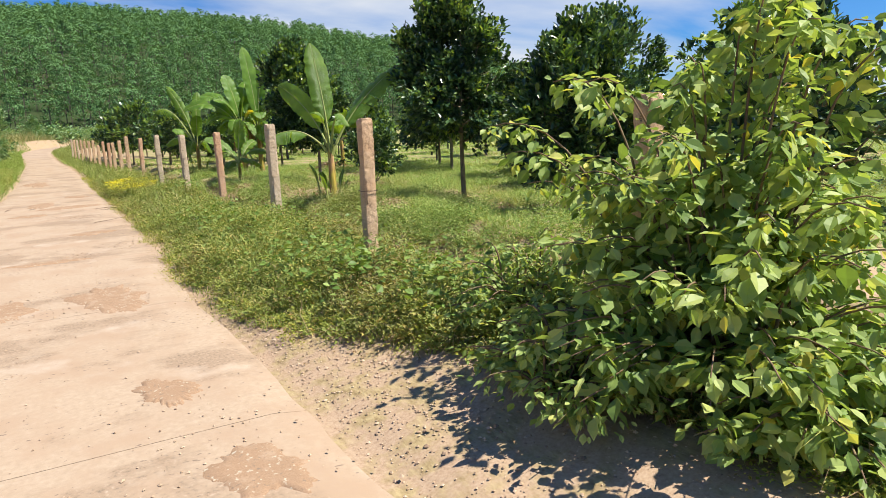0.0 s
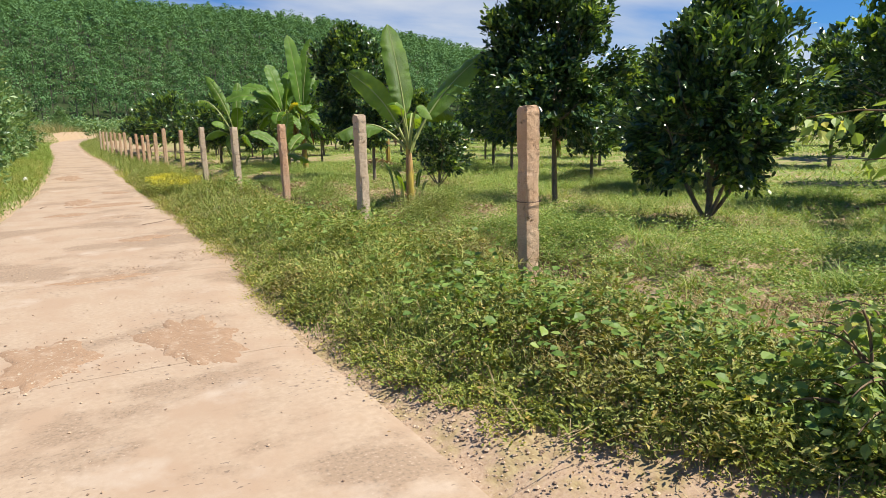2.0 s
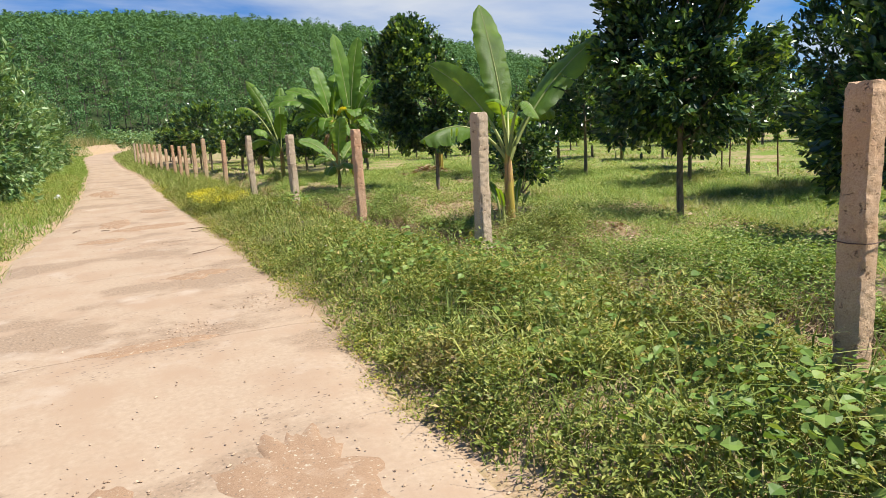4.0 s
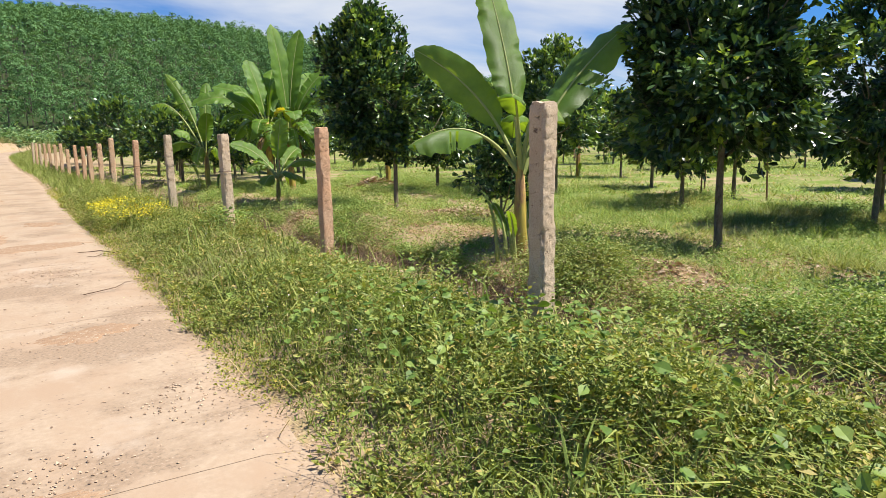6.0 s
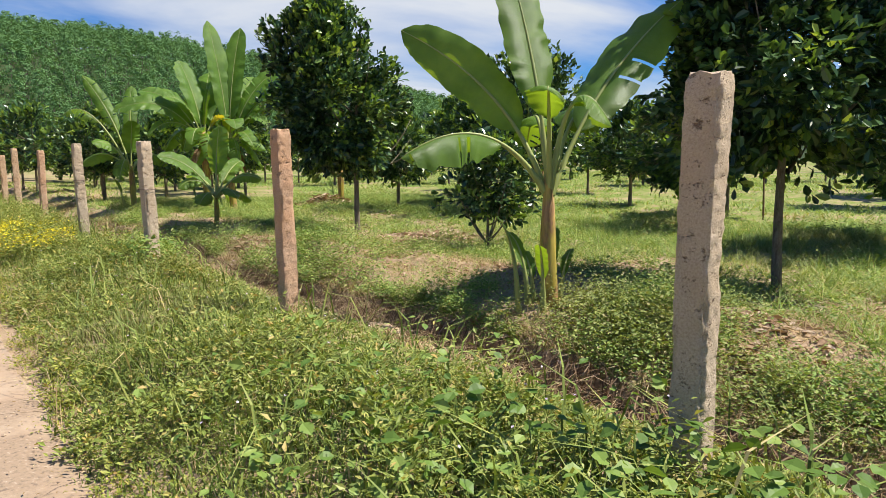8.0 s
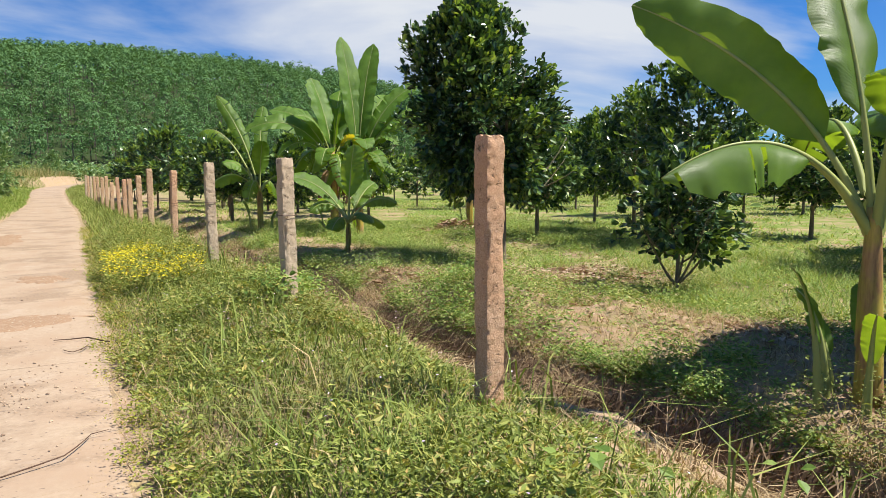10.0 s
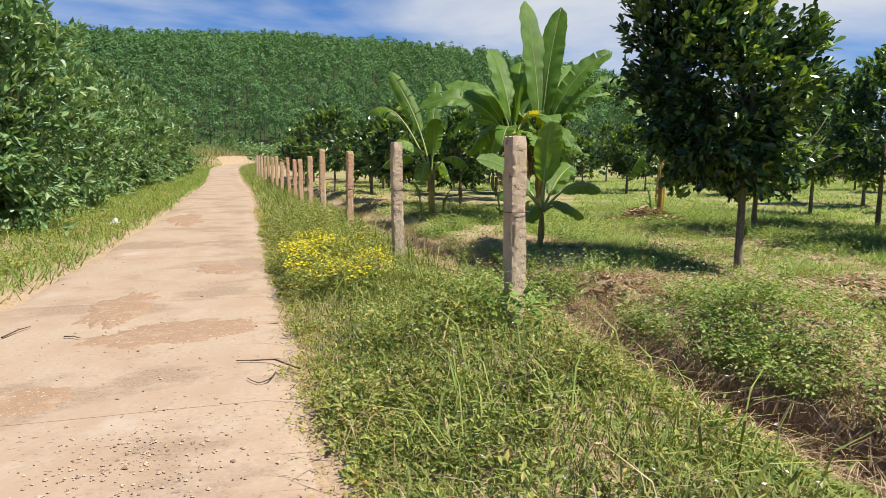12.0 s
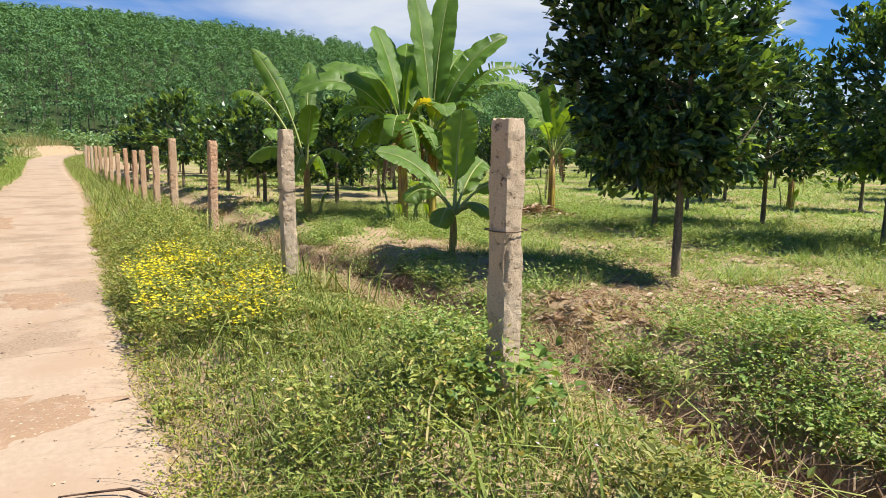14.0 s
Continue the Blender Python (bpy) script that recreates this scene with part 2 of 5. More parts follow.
M_BAN_STEM = banana_stem_material()
M_BAN = banana_leaf_material("banana_leaf", (0.085, 0.175, 0.022), (0.125, 0.24, 0.032), (0.19, 0.33, 0.05))
M_BAN_YELLOW = banana_leaf_material("banana_leaf_yellow", (0.20, 0.22, 0.02), (0.27, 0.28, 0.03), (0.28, 0.30, 0.05))
M_BAN_RIB = Mat("banana_midrib").finish((0.36, 0.40, 0.13), 0.45, 0.4, through=0.15)
M_JACK = leaf_material("orchard_leaf", ((0.0, (0.02, 0.047, 0.021)), (0.5, (0.042, 0.092, 0.033)), (0.85, (0.085, 0.165, 0.046)), (1.0, (0.19, 0.28, 0.065))), 0.28, 0.5, 0.18)
# Young shoots, plus outer leaves coloured bright as if the sun caught them.
M_JACK_BRIGHT = leaf_material("orchard_bright_leaf", ((0.0, (0.09, 0.17, 0.03)), (0.6, (0.17, 0.28, 0.05)), (1.0, (0.34, 0.44, 0.09))), 0.36, 0.5, 0.32)
M_ACACIA = leaf_material("acacia_leaf", ((0.0, (0.08, 0.165, 0.058)), (0.6, (0.16, 0.28, 0.10)), (1.0, (0.33, 0.43, 0.19))), 0.40, 0.45, 0.28)
M_BUSH = leaf_material("bush_leaf", ((0.0, (0.13, 0.22, 0.05)), (0.5, (0.31, 0.425, 0.115)), (0.93, (0.46, 0.54, 0.18)), (1.0, (0.54, 0.49, 0.08))), 0.5, 0.35, 0.42)
M_WEED = leaf_material("weed_leaf", ((0.0, (0.135, 0.18, 0.037)), (0.45, (0.235, 0.295, 0.06)), (0.85, (0.38, 0.40, 0.105)), (1.0, (0.50, 0.36, 0.125))), 0.5, 0.3, 0.26, (0.8, 0.55, 0.70, (0.25, 0.17, 0.075)))
M_VINE = leaf_material("vine_leaf", ((0.0, (0.09, 0.165, 0.03)), (0.6, (0.165, 0.265, 0.05)), (1.0, (0.28, 0.37, 0.09))), 0.5, 0.3, 0.3)
M_GRASS = leaf_material("grass_blade", ((0.0, (0.098, 0.142, 0.03)), (0.5, (0.185, 0.25, 0.054)), (0.9, (0.33, 0.36, 0.10)), (0.97, (0.36, 0.38, 0.10)), (1.0, (0.55, 0.43, 0.24))), 0.6, 0.2, 0.2, (0.45, 0.58, 0.76, (0.308, 0.26, 0.12)))
M_SWARD = leaf_material("orchard_grass_blade", ((0.0, (0.13, 0.215, 0.052)), (0.5, (0.245, 0.36, 0.085)), (0.9, (0.41, 0.475, 0.14)), (1.0, (0.56, 0.47, 0.28))), 0.55, 0.25, 0.28, (0.5, 0.52, 0.72, (0.30, 0.25, 0.10)))
M_LAWN = leaf_material("roadside_grass_blade", ((0.0, (0.10, 0.18, 0.0325)), (0.6, (0.19, 0.29, 0.052)), (1.0, (0.36, 0.40, 0.13))), 0.6, 0.15, 0.25)
M_STRAW = leaf_material("dry_grass", ((0.0, (0.19, 0.125, 0.062)), (0.5, (0.36, 0.265, 0.145)), (1.0, (0.54, 0.43, 0.26))), 0.8, 0.2, 0.2)
M_LITTER = leaf_material("fallen_leaf", ((0.0, (0.18, 0.10, 0.055)), (0.5, (0.38, 0.25, 0.155)), (1.0, (0.58, 0.46, 0.35))), 0.7, 0.25, 0.1)
M_YELLOW = leaf_material("yellow_petal", ((0.0, (0.62, 0.52, 0.01)), (1.0, (0.85, 0.74, 0.05))), 0.6, 0.3, 0.35)
M_FLORET = leaf_material("pale_floret", ((0.0, (0.55, 0.42, 0.62)), (1.0, (0.75, 0.68, 0.78))), 0.7, 0.2, 0.25)
M_FOREST = leaf_material("forest_leaf", ((0.0, (0.10, 0.195, 0.074)), (0.55, (0.125, 0.242, 0.094)), (1.0, (0.165, 0.295, 0.122))), 0.75, 0.1, 0.22, (0.16, 0.42, 0.62, (0.085, 0.17, 0.06)))
M_REED = leaf_material("reed_blade", ((0.0, (0.12, 0.17, 0.05)), (0.55, (0.25, 0.27, 0.10)), (1.0, (0.45, 0.37, 0.2))), 0.7, 0.2, 0.25)
# Near-black green: the shade under the plantation is put into the floor colour.
M_FLOOR_SHADED = leaf_material("forest_floor_shaded", ((0.0, (0.03, 0.05, 0.018)), (1.0, (0.035, 0.055, 0.02))), 0.95, 0.1, 0.0, (0.15, 0.4, 0.6, (0.05, 0.06, 0.025)))
M_EDGE = leaf_material("edge_weed_leaf", ((0.0, (0.17, 0.20, 0.03)), (0.55, (0.30, 0.33, 0.05)), (0.9, (0.44, 0.43, 0.08)), (1.0, (0.42, 0.26, 0.10))), 0.55, 0.25, 0.3)
M_ROOT = leaf_material("root_fibre", ((0.0, (0.11, 0.07, 0.04)), (0.6, (0.22, 0.145, 0.085)), (1.0, (0.38, 0.28, 0.17))), 0.85, 0.1, 0.0)
M_TWIG = Mat("dead_twig").finish((0.11, 0.07, 0.05), 0.9, 0.1)
M_WIRE = Mat("rusty_wire").finish((0.10, 0.055, 0.04), 0.7, 0.4)
M_PLASTIC = Mat("white_plastic").finish((0.82, 0.82, 0.80), 0.35, 0.4, through=0.2)


def pebble_material():
    m = Mat("pebble")
    col = m.ramp(m.island(), (0.0, (0.19, 0.13, 0.09)), (0.35, (0.37, 0.26, 0.17)), (1.0, (0.52, 0.39, 0.275)))
    return m.finish(col, 0.85, 0.2, m.noise(80, 3), 0.4, 0.001)


M_PEBBLE = pebble_material()

# ---- mesh tools ----
RNG = np.random.default_rng(7)


def mesh_from(name, verts, faces, uv=None, smooth=False):
    """A mesh from an array of vertices and arrays of faces (one array a face size)."""
    me = bpy.data.meshes.new(name)
    faces = [f for f in faces if len(f)]
    loops = np.concatenate([f.ravel() for f in faces]).astype(np.int32)
    sizes = np.concatenate([np.full(len(f), f.shape[1], np.int32) for f in faces])
    starts = np.concatenate(([0], np.cumsum(sizes)[:-1])).astype(np.int32)
    me.vertices.add(len(verts))
    me.vertices.foreach_set("co", np.asarray(verts, np.float32).ravel())
    me.loops.add(len(loops))
    me.loops.foreach_set("vertex_index", loops)
    me.polygons.add(len(sizes))
    me.polygons.foreach_set("loop_start", starts)
    me.polygons.foreach_set("use_smooth", np.full(len(sizes), smooth))
    if uv is not None:
        layer = me.uv_layers.new(name="UVMap")
        layer.data.foreach_set("uv", np.asarray(uv, np.float32)[loops].ravel())
    me.update(calc_edges=True)
    return me


def merge(*pieces):
    """Joins (verts, faces) pieces into one."""
    vs, groups, at = [], {}, 0
    for v, fs in pieces:
        vs.append(v)
        for f in fs:
            if len(f):
                groups.setdefault(f.shape[1], []).append(f + at)
        at += len(v)
    return np.concatenate(vs), [np.concatenate(g) for g in groups.values()]


def part(name, geo, material, parent=None, label="", smooth=False, uv=None):
    me = geo if isinstance(geo, bpy.types.Mesh) else mesh_from(name, geo[0], geo[1], uv, smooth)
    if not me.materials:
        me.materials.append(material)
    ob = new(name, me)
    ob.parent = parent
    return tagged(ob, label)


def thing(name, at, label, category, group="", kind="", turn=0.0, size=1.0):
    ob = new(name)
    ob.empty_display_size = 0.1
    ob.matrix_basis = pose(*at, 0, 0, turn)
    ob.scale = (size, size, size)
    return tagged(ob, label, category, group, kind)


def stuff(name, geo, material, label, category):
    return tagged(part(name, geo, material), label, category, kind="stuff")


def unit(v):
    return v / np.maximum(np.linalg.norm(v, axis=-1, keepdims=True), 1e-9)


def hash2(i, j, seed):
    n = (i * 374761393 + j * 668265263 + seed * 974634777) & 0x7FFFFFFF
    n = ((n ^ (n >> 13)) * 1274126177) & 0x7FFFFFFF
    return ((n ^ (n >> 16)) & 0xFFFF) / 65535.0


def vnoise(x, y, scale, seed=0):
    """Smooth value noise, 0 to 1."""
    x, y = np.asarray(x, float) / scale, np.asarray(y, float) / scale
    i, j = np.floor(x).astype(np.int64), np.floor(y).astype(np.int64)
    u, v = x - i, y - j
    u, v = u * u * (3 - 2 * u), v * v * (3 - 2 * v)
    a, b = hash2(i, j, seed), hash2(i + 1, j, seed)
    c, d = hash2(i, j + 1, seed), hash2(i + 1, j + 1, seed)
    return (a * (1 - u) + b * u) * (1 - v) + (c * (1 - u) + d * u) * v


def fbm(x, y, scale, seed=0):
    return 0.55 * vnoise(x, y, scale, seed) + 0.3 * vnoise(x, y, scale * 0.43, seed + 1) + 0.15 * vnoise(x, y, scale * 0.19, seed + 2)


def smooth(a, b, v):
    t = np.clip((np.asarray(v, float) - a) / (b - a), 0, 1)
    return t * t * (3 - 2 * t)


# ---- the lie of the land ----
def bend(y):
    """How far the road has swung to the right."""
    y = np.asarray(y, float)
    return 0.008 * np.maximum(y - 69, 0) ** 2


def rise(y):
    """The road climbs gently before the bend."""
    return 0.024 * np.clip(np.asarray(y, float) - 54, 0, 50)


def road_right(y):
    return np.interp(y, [3, 7, 9, 12, 16, 20, 28, 42, 60], [0.86, 0.9, 1.12, 1.18, 1.27, 1.36, 1.52, 1.74, 1.66]) + bend(y)


def road_left(y):
    return np.interp(y, [14, 17.5, 21, 28, 40, 50, 60, 72, 84], [-1.45, -1.1, -0.86, -0.66, -0.5, -0.38, -0.42, -0.6, -1.2]) + bend(y)


def grass_edge(y):
    """Where the growth on the verge begins."""
    return np.interp(y, [0, 2, 3, 4.5, 6, 9, 14, 20, 28, 42, 60], [2.0, 1.85, 1.5, 1.08, 0.93, 1.15, 1.28, 1.38, 1.57, 1.8, 1.72]) + bend(y)


def hill(x, y):
    dx, dy = x - 1.0, y - 10.0
    d, az = np.hypot(dx, dy), np.degrees(np.arctan2(dx, dy))
    top = np.interp(az, [-100, -60, -12, 3, 14, 22, 29, 36, 45, 70, 110], [8, 24, 42.5, 46.5, 44, 39, 32, 22, 12, 5, 0])
    rise = np.clip((d - 120) / 200, 0, 1)
    rise = 1 - (1 - rise) ** 1.5
    return top * rise * np.where(d > 320, np.clip(1 - (d - 320) / 500, 0, 1), 1) + 3.0 * rise * (vnoise(x, y, 40, 5) - 0.5)


def drain_mid(y):
    return np.interp(y, [5, 7, 8.4, 9.8, 10.6, 11.8, 13.2, 14.5, 16, 18.5, 21, 26], [3.72, 3.68, 3.58, 3.6, 3.62, 3.72, 3.66, 3.5, 3.68, 3.84, 3.7, 3.75])


def trench(x, y):
    """The narrow broken drain in the bottom of the ditch: 1 where it is deepest."""
    u = x - bend(y)
    mid = drain_mid(y) + 0.16 * (vnoise(x * 0, y, 0.8, 18) - 0.5)
    open_at = sum(np.exp(-((y - c) / w) ** 4) for c, w in ((6.9, 0.8), (8.5, 0.85), (10.1, 0.6), (11.6, 0.75), (13.0, 0.4), (14.4, 0.9), (16.6, 0.4), (18.3, 0.9), (21.0, 0.7), (24.0, 0.8)))
    edge = 0.10 * (vnoise(x, y, 0.22, 16) - 0.5)
    return np.clip(0.15 + open_at, 0, 1) * (0.55 + 0.45 * smooth(0.3, 0.55, vnoise(x * 0, y, 0.45, 17))) * smooth(4.6, 6.2, y) * smooth(30, 25, y) * np.exp(-((u - mid + edge) / 0.23) ** 6)


def ground_z(x, y):
    x, y = np.asarray(x, float), np.asarray(y, float)
    z = rise(y) + hill(x, y)
    r, l = road_right(y), road_left(y)
    u = x - bend(y)
    on_road = smooth(0.25, 0.0, np.maximum(x - r, l - x))
    berm = 0.15 * smooth(0.15, 1.0, x - r) * smooth(3.35, 2.7, u)
    wob = 0.22 * (vnoise(y, y * 0, 2.7, 11) - 0.5)
    mid = 3.72 + wob + 0.1 * np.sin(y * 0.9)
    depth = (0.12 + 0.24 * smooth(0.3, 0.7, vnoise(x * 0, y, 1.5, 12))) * smooth(2.0, 5.5, y) * smooth(58, 46, y)
    width = 0.56 + 0.22 * vnoise(x * 0, y, 1.7, 14)
    ditch = -depth * np.clip(1 - (np.abs(u - mid) / width) ** 1.6, 0, 1)
    far_bank = 0.10 * smooth(4.0, 4.5, u) * smooth(7.5, 5.0, u) + 0.16 * np.clip(fbm(x, y, 0.9, 15) - 0.5, 0, 1) * 2 * smooth(3.9, 4.5, u) * smooth(6.2, 5.2, u)
    rough = 0.10 * (fbm(x, y, 1.5, 3) - 0.5) * (1 - on_road) + 0.12 * (vnoise(x, y, 6.0, 8) - 0.5) * smooth(4, 6, np.abs(x))
    near = smooth(112, 104, np.abs(y))
    left_bank = 0.12 * smooth(0.2, 1.6, l - x) + 0.75 * smooth(0.1, 0.9, l - x) * smooth(78, 84, y) * smooth(104, 92, y)
    z = z + 0.16 * np.exp(-((x - 4.35) / 0.75) ** 2 - ((y - 14.7) / 0.8) ** 2) + 0.05 * np.exp(-((x - 4.5) / 0.6) ** 2 - ((y - 10.0) / 0.7) ** 2)
    return z - 0.05 * on_road + near * (berm + 0.3 * ditch - 0.58 * trench(x, y) + far_bank + rough + left_bank + 0.02)


def grid_mesh(xs, ys):
    X, Y = np.meshgrid(xs, ys)
    v = np.stack([X.ravel(), Y.ravel(), ground_z(X, Y).ravel()], 1)
    n, k = len(xs), len(ys)
    q = (np.arange(k - 1)[:, None] * n + np.arange(n - 1)[None]).ravel()
    return v, [np.stack([q, q + 1, q + n + 1, q + n], 1)]


def steps(*spans):
    out = []
    for a, b, d in spans:
        out.append(np.arange(a, b, d))
    return np.unique(np.round(np.concatenate(out), 3))


gx = steps((-4000, -600, 850), (-600, -120, 30), (-120, -20, 6), (-20, -4, 0.8), (-4, -0.5, 0.15), (-0.5, 0.8, 0.3), (0.8, 3.2, 0.09), (3.2, 4.3, 0.04), (4.3, 6.2, 0.09), (6.2, 14, 0.25), (14, 40, 0.9), (40, 160, 6), (160, 600, 30), (600, 4001, 850))
gy = steps((-4000, -400, 900), (-400, -40, 40), (-40, -4, 3), (-4, 5, 0.15), (5, 20, 0.09), (20, 26, 0.15), (26, 62, 0.4), (62, 120, 2), (120, 640, 14), (640, 4001, 840))
ground = part("ground", grid_mesh(gx, gy), M_SOIL, smooth=True)
tagged(ground, "reddish soil with patchy grass, a shallow ditch and a wooded rise", "ground", kind="structure")

# Ground beyond 116 m gets the darkened floor, tree shade included in its colour.
ground.data.materials.append(M_FLOOR_SHADED)
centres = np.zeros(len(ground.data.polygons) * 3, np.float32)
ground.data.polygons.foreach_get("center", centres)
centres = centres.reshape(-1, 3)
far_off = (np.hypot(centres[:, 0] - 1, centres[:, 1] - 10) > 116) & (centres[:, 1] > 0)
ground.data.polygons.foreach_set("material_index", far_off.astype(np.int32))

# ---- leaves and blades ----
LEAF_HI = np.array([(0, 0, 0), (0.26, 0.36, 0.05), (0.58, 0.42, 0.06), (1, 0, -0.10), (0.58, -0.42, 0.06), (0.26, -0.36, 0.05), (0.3, 0, -0.03), (0.62, 0, -0.03)])
HI_TRI = np.array([(0, 1, 6), (2, 3, 7), (4, 7, 3), (5, 0, 6)])
HI_QUAD = np.array([(1, 2, 7, 6), (6, 7, 4, 5)])
LEAF_MID = np.array([(0, 0, 0), (0.34, 0.36, 0.05), (0.76, 0.44, 0.05), (1, 0, -0.06), (0.76, -0.44, 0.05), (0.34, -0.36, 0.05)])
MID_QUAD = np.array([(0, 1, 2, 3), (0, 3, 4, 5)])
LEAF_LO = np.array([(0, 0, 0), (0.48, 0.5, 0.07), (1, 0, -0.08), (0.48, -0.5, 0.07)])
LO_TRI = np.array([(0, 1, 2), (0, 2, 3)])


def leaves(p, d, up, length, width, hi=True):
    """Leaves from their stalk ends p along d, faces towards up."""
    n = len(p)
    d = unit(d)
    s = unit(np.cross(up, d) + 1e-6)
    w = np.cross(d, s)
    shape = LEAF_MID if hi == "mid" else LEAF_HI if hi else LEAF_LO
    length, width = np.broadcast_to(length, n), np.broadcast_to(width, n)
    k = len(shape)
    v = (p[:, None] + shape[None, :, 0, None] * (length[:, None, None] * d[:, None])
         + shape[None, :, 1, None] * (width[:, None, None] * s[:, None])
         + shape[None, :, 2, None] * (length[:, None, None] * w[:, None]))
    at = (np.arange(n) * k)[:, None, None]
    if hi == "mid":
        return v.reshape(-1, 3), [(MID_QUAD[None] + at).reshape(-1, 4)]
    fs = [(HI_TRI[None] + at).reshape(-1, 3), (HI_QUAD[None] + at).reshape(-1, 4)] if hi else [(LO_TRI[None] + at).reshape(-1, 3)]
    return v.reshape(-1, 3), fs


def blades(p, height, width, lean, hi=True):
    """Grass blades that stand at p and bend over by lean (sideways reach as a share of the height)."""
    n = len(p)
    a = RNG.uniform(0, 2 * np.pi, n)
    dirs = np.stack([np.cos(a), np.sin(a), np.zeros(n)], 1)
    a2 = a + RNG.uniform(0.8, 2.3, n)
    side = np.stack([np.cos(a2), np.sin(a2), np.zeros(n)], 1)
    height, width, lean = (np.broadcast_to(q, n)[:, None] for q in (height, width, lean))
    z = np.array([0, 0, 1.0])
    mid = p + z * height * 0.6 + dirs * height * lean * 0.3
    tip = p + z * height * (1.0 - 0.25 * np.minimum(lean, 2)) + dirs * height * lean
    if hi:
        v = np.stack([p - side * width / 2, p + side * width / 2, mid + side * width * 0.42, mid - side * width * 0.42, tip], 1)
        at = (np.arange(n) * 5)[:, None]
        return v.reshape(-1, 3), [np.array([[0, 1, 2, 3]]) + at, np.array([[3, 2, 4]]) + at]
    v = np.stack([p - side * width / 2, p + side * width / 2, tip], 1)
    return v.reshape(-1, 3), [np.array([[0, 1, 2]]) + (np.arange(n) * 3)[:, None]]


def tube(points, radii, sides=6):
    """A tapering tube along points."""
    pts, r = np.asarray(points, float), np.asarray(radii, float)
    t = unit(np.gradient(pts, axis=0))
    ref = np.where(np.abs(t[:, 2:3]) > 0.9, np.array([[1.0, 0, 0]]), np.array([[0, 0, 1.0]]))
    a = unit(np.cross(t, ref))
    b = np.cross(t, a)
    th = np.linspace(0, 2 * np.pi, sides, endpoint=False)
    v = pts[:, None] + r[:, None, None] * (np.cos(th)[None, :, None] * a[:, None] + np.sin(th)[None, :, None] * b[:, None])
    k = len(pts)
    i, j = np.meshgrid(np.arange(k - 1), np.arange(sides), indexing="ij")
    j2 = (j + 1) % sides
    q = np.stack([i * sides + j, i * sides + j2, (i + 1) * sides + j2, (i + 1) * sides + j], -1).reshape(-1, 4)
    cap = np.stack([np.full(sides - 2, (k - 1) * sides), (k - 1) * sides + np.arange(1, sides - 1), (k - 1) * sides + np.arange(2, sides)], 1)
    return v.reshape(-1, 3), [q, cap]


def arc(a, b, c, n=8):
    t = np.linspace(0, 1, n)[:, None]
    a, b, c = (np.asarray(q, float) for q in (a, b, c))
    return (1 - t) ** 2 * a + 2 * t * (1 - t) * b + t * t * c


# ---- the road ----
road = thing("road", (0, 0, 0), "dusty pale concrete farm road with sandy stains", "road", kind="structure")


def road_slab(y0, y1, slant):
    ny, nx = max(8, int((y1 - y0) / 0.16)), 14
    sv = np.linspace(0, 1, nx)[None]
    yy = np.linspace(y0, y1, ny)[:, None]
    rag = 0.05 * (vnoise(yy, yy * 0, 0.35, 21) - 0.5) + 0.10 * (vnoise(yy, yy * 0, 1.3, 22) - 0.5)
    L, R = road_left(yy) + rag, road_right(yy) + rag * 0.9
    x = L + (R - L) * sv
    edge = np.minimum(sv, 1 - sv) * (R - L)
    y = yy + slant * (sv - 0.5) + 0 * x
    z = rise(y) + 0.018 * (fbm(x, y, 1.1, 31) - 0.5) - 0.03 * smooth(0.07, 0, edge)
    top = np.stack([x, y, z], -1).reshape(-1, 3)
    q = (np.arange(ny - 1)[:, None] * nx + np.arange(nx - 1)[None]).ravel()
    rim = np.concatenate([np.arange(nx), np.arange(1, ny) * nx + nx - 1, (ny - 1) * nx + np.arange(nx - 2, -1, -1), np.arange(ny - 2, 0, -1) * nx])
    low = top[rim] - (0, 0, 0.14)
    k = len(rim)
    i = np.arange(k)
    n0 = len(top)
    sides = np.stack([n0 + i, n0 + k + i, n0 + k + (i + 1) % k, n0 + (i + 1) % k], 1)
    return np.concatenate([top, top[rim], low]), [np.stack([q, q + 1, q + nx + 1, q + nx], 1), sides]


joints = np.concatenate([np.array([-6.0, -3.0, -0.05, 2.95, 5.82, 8.72, 11.72, 14.62, 17.5]), np.arange(20.4, 110, 2.95)])
for y0, y1 in zip(joints[:-1], joints[1:]):
    part("slab", road_slab(y0 + 0.003, y1 - 0.003, -0.12), M_ROAD, road, smooth=True)


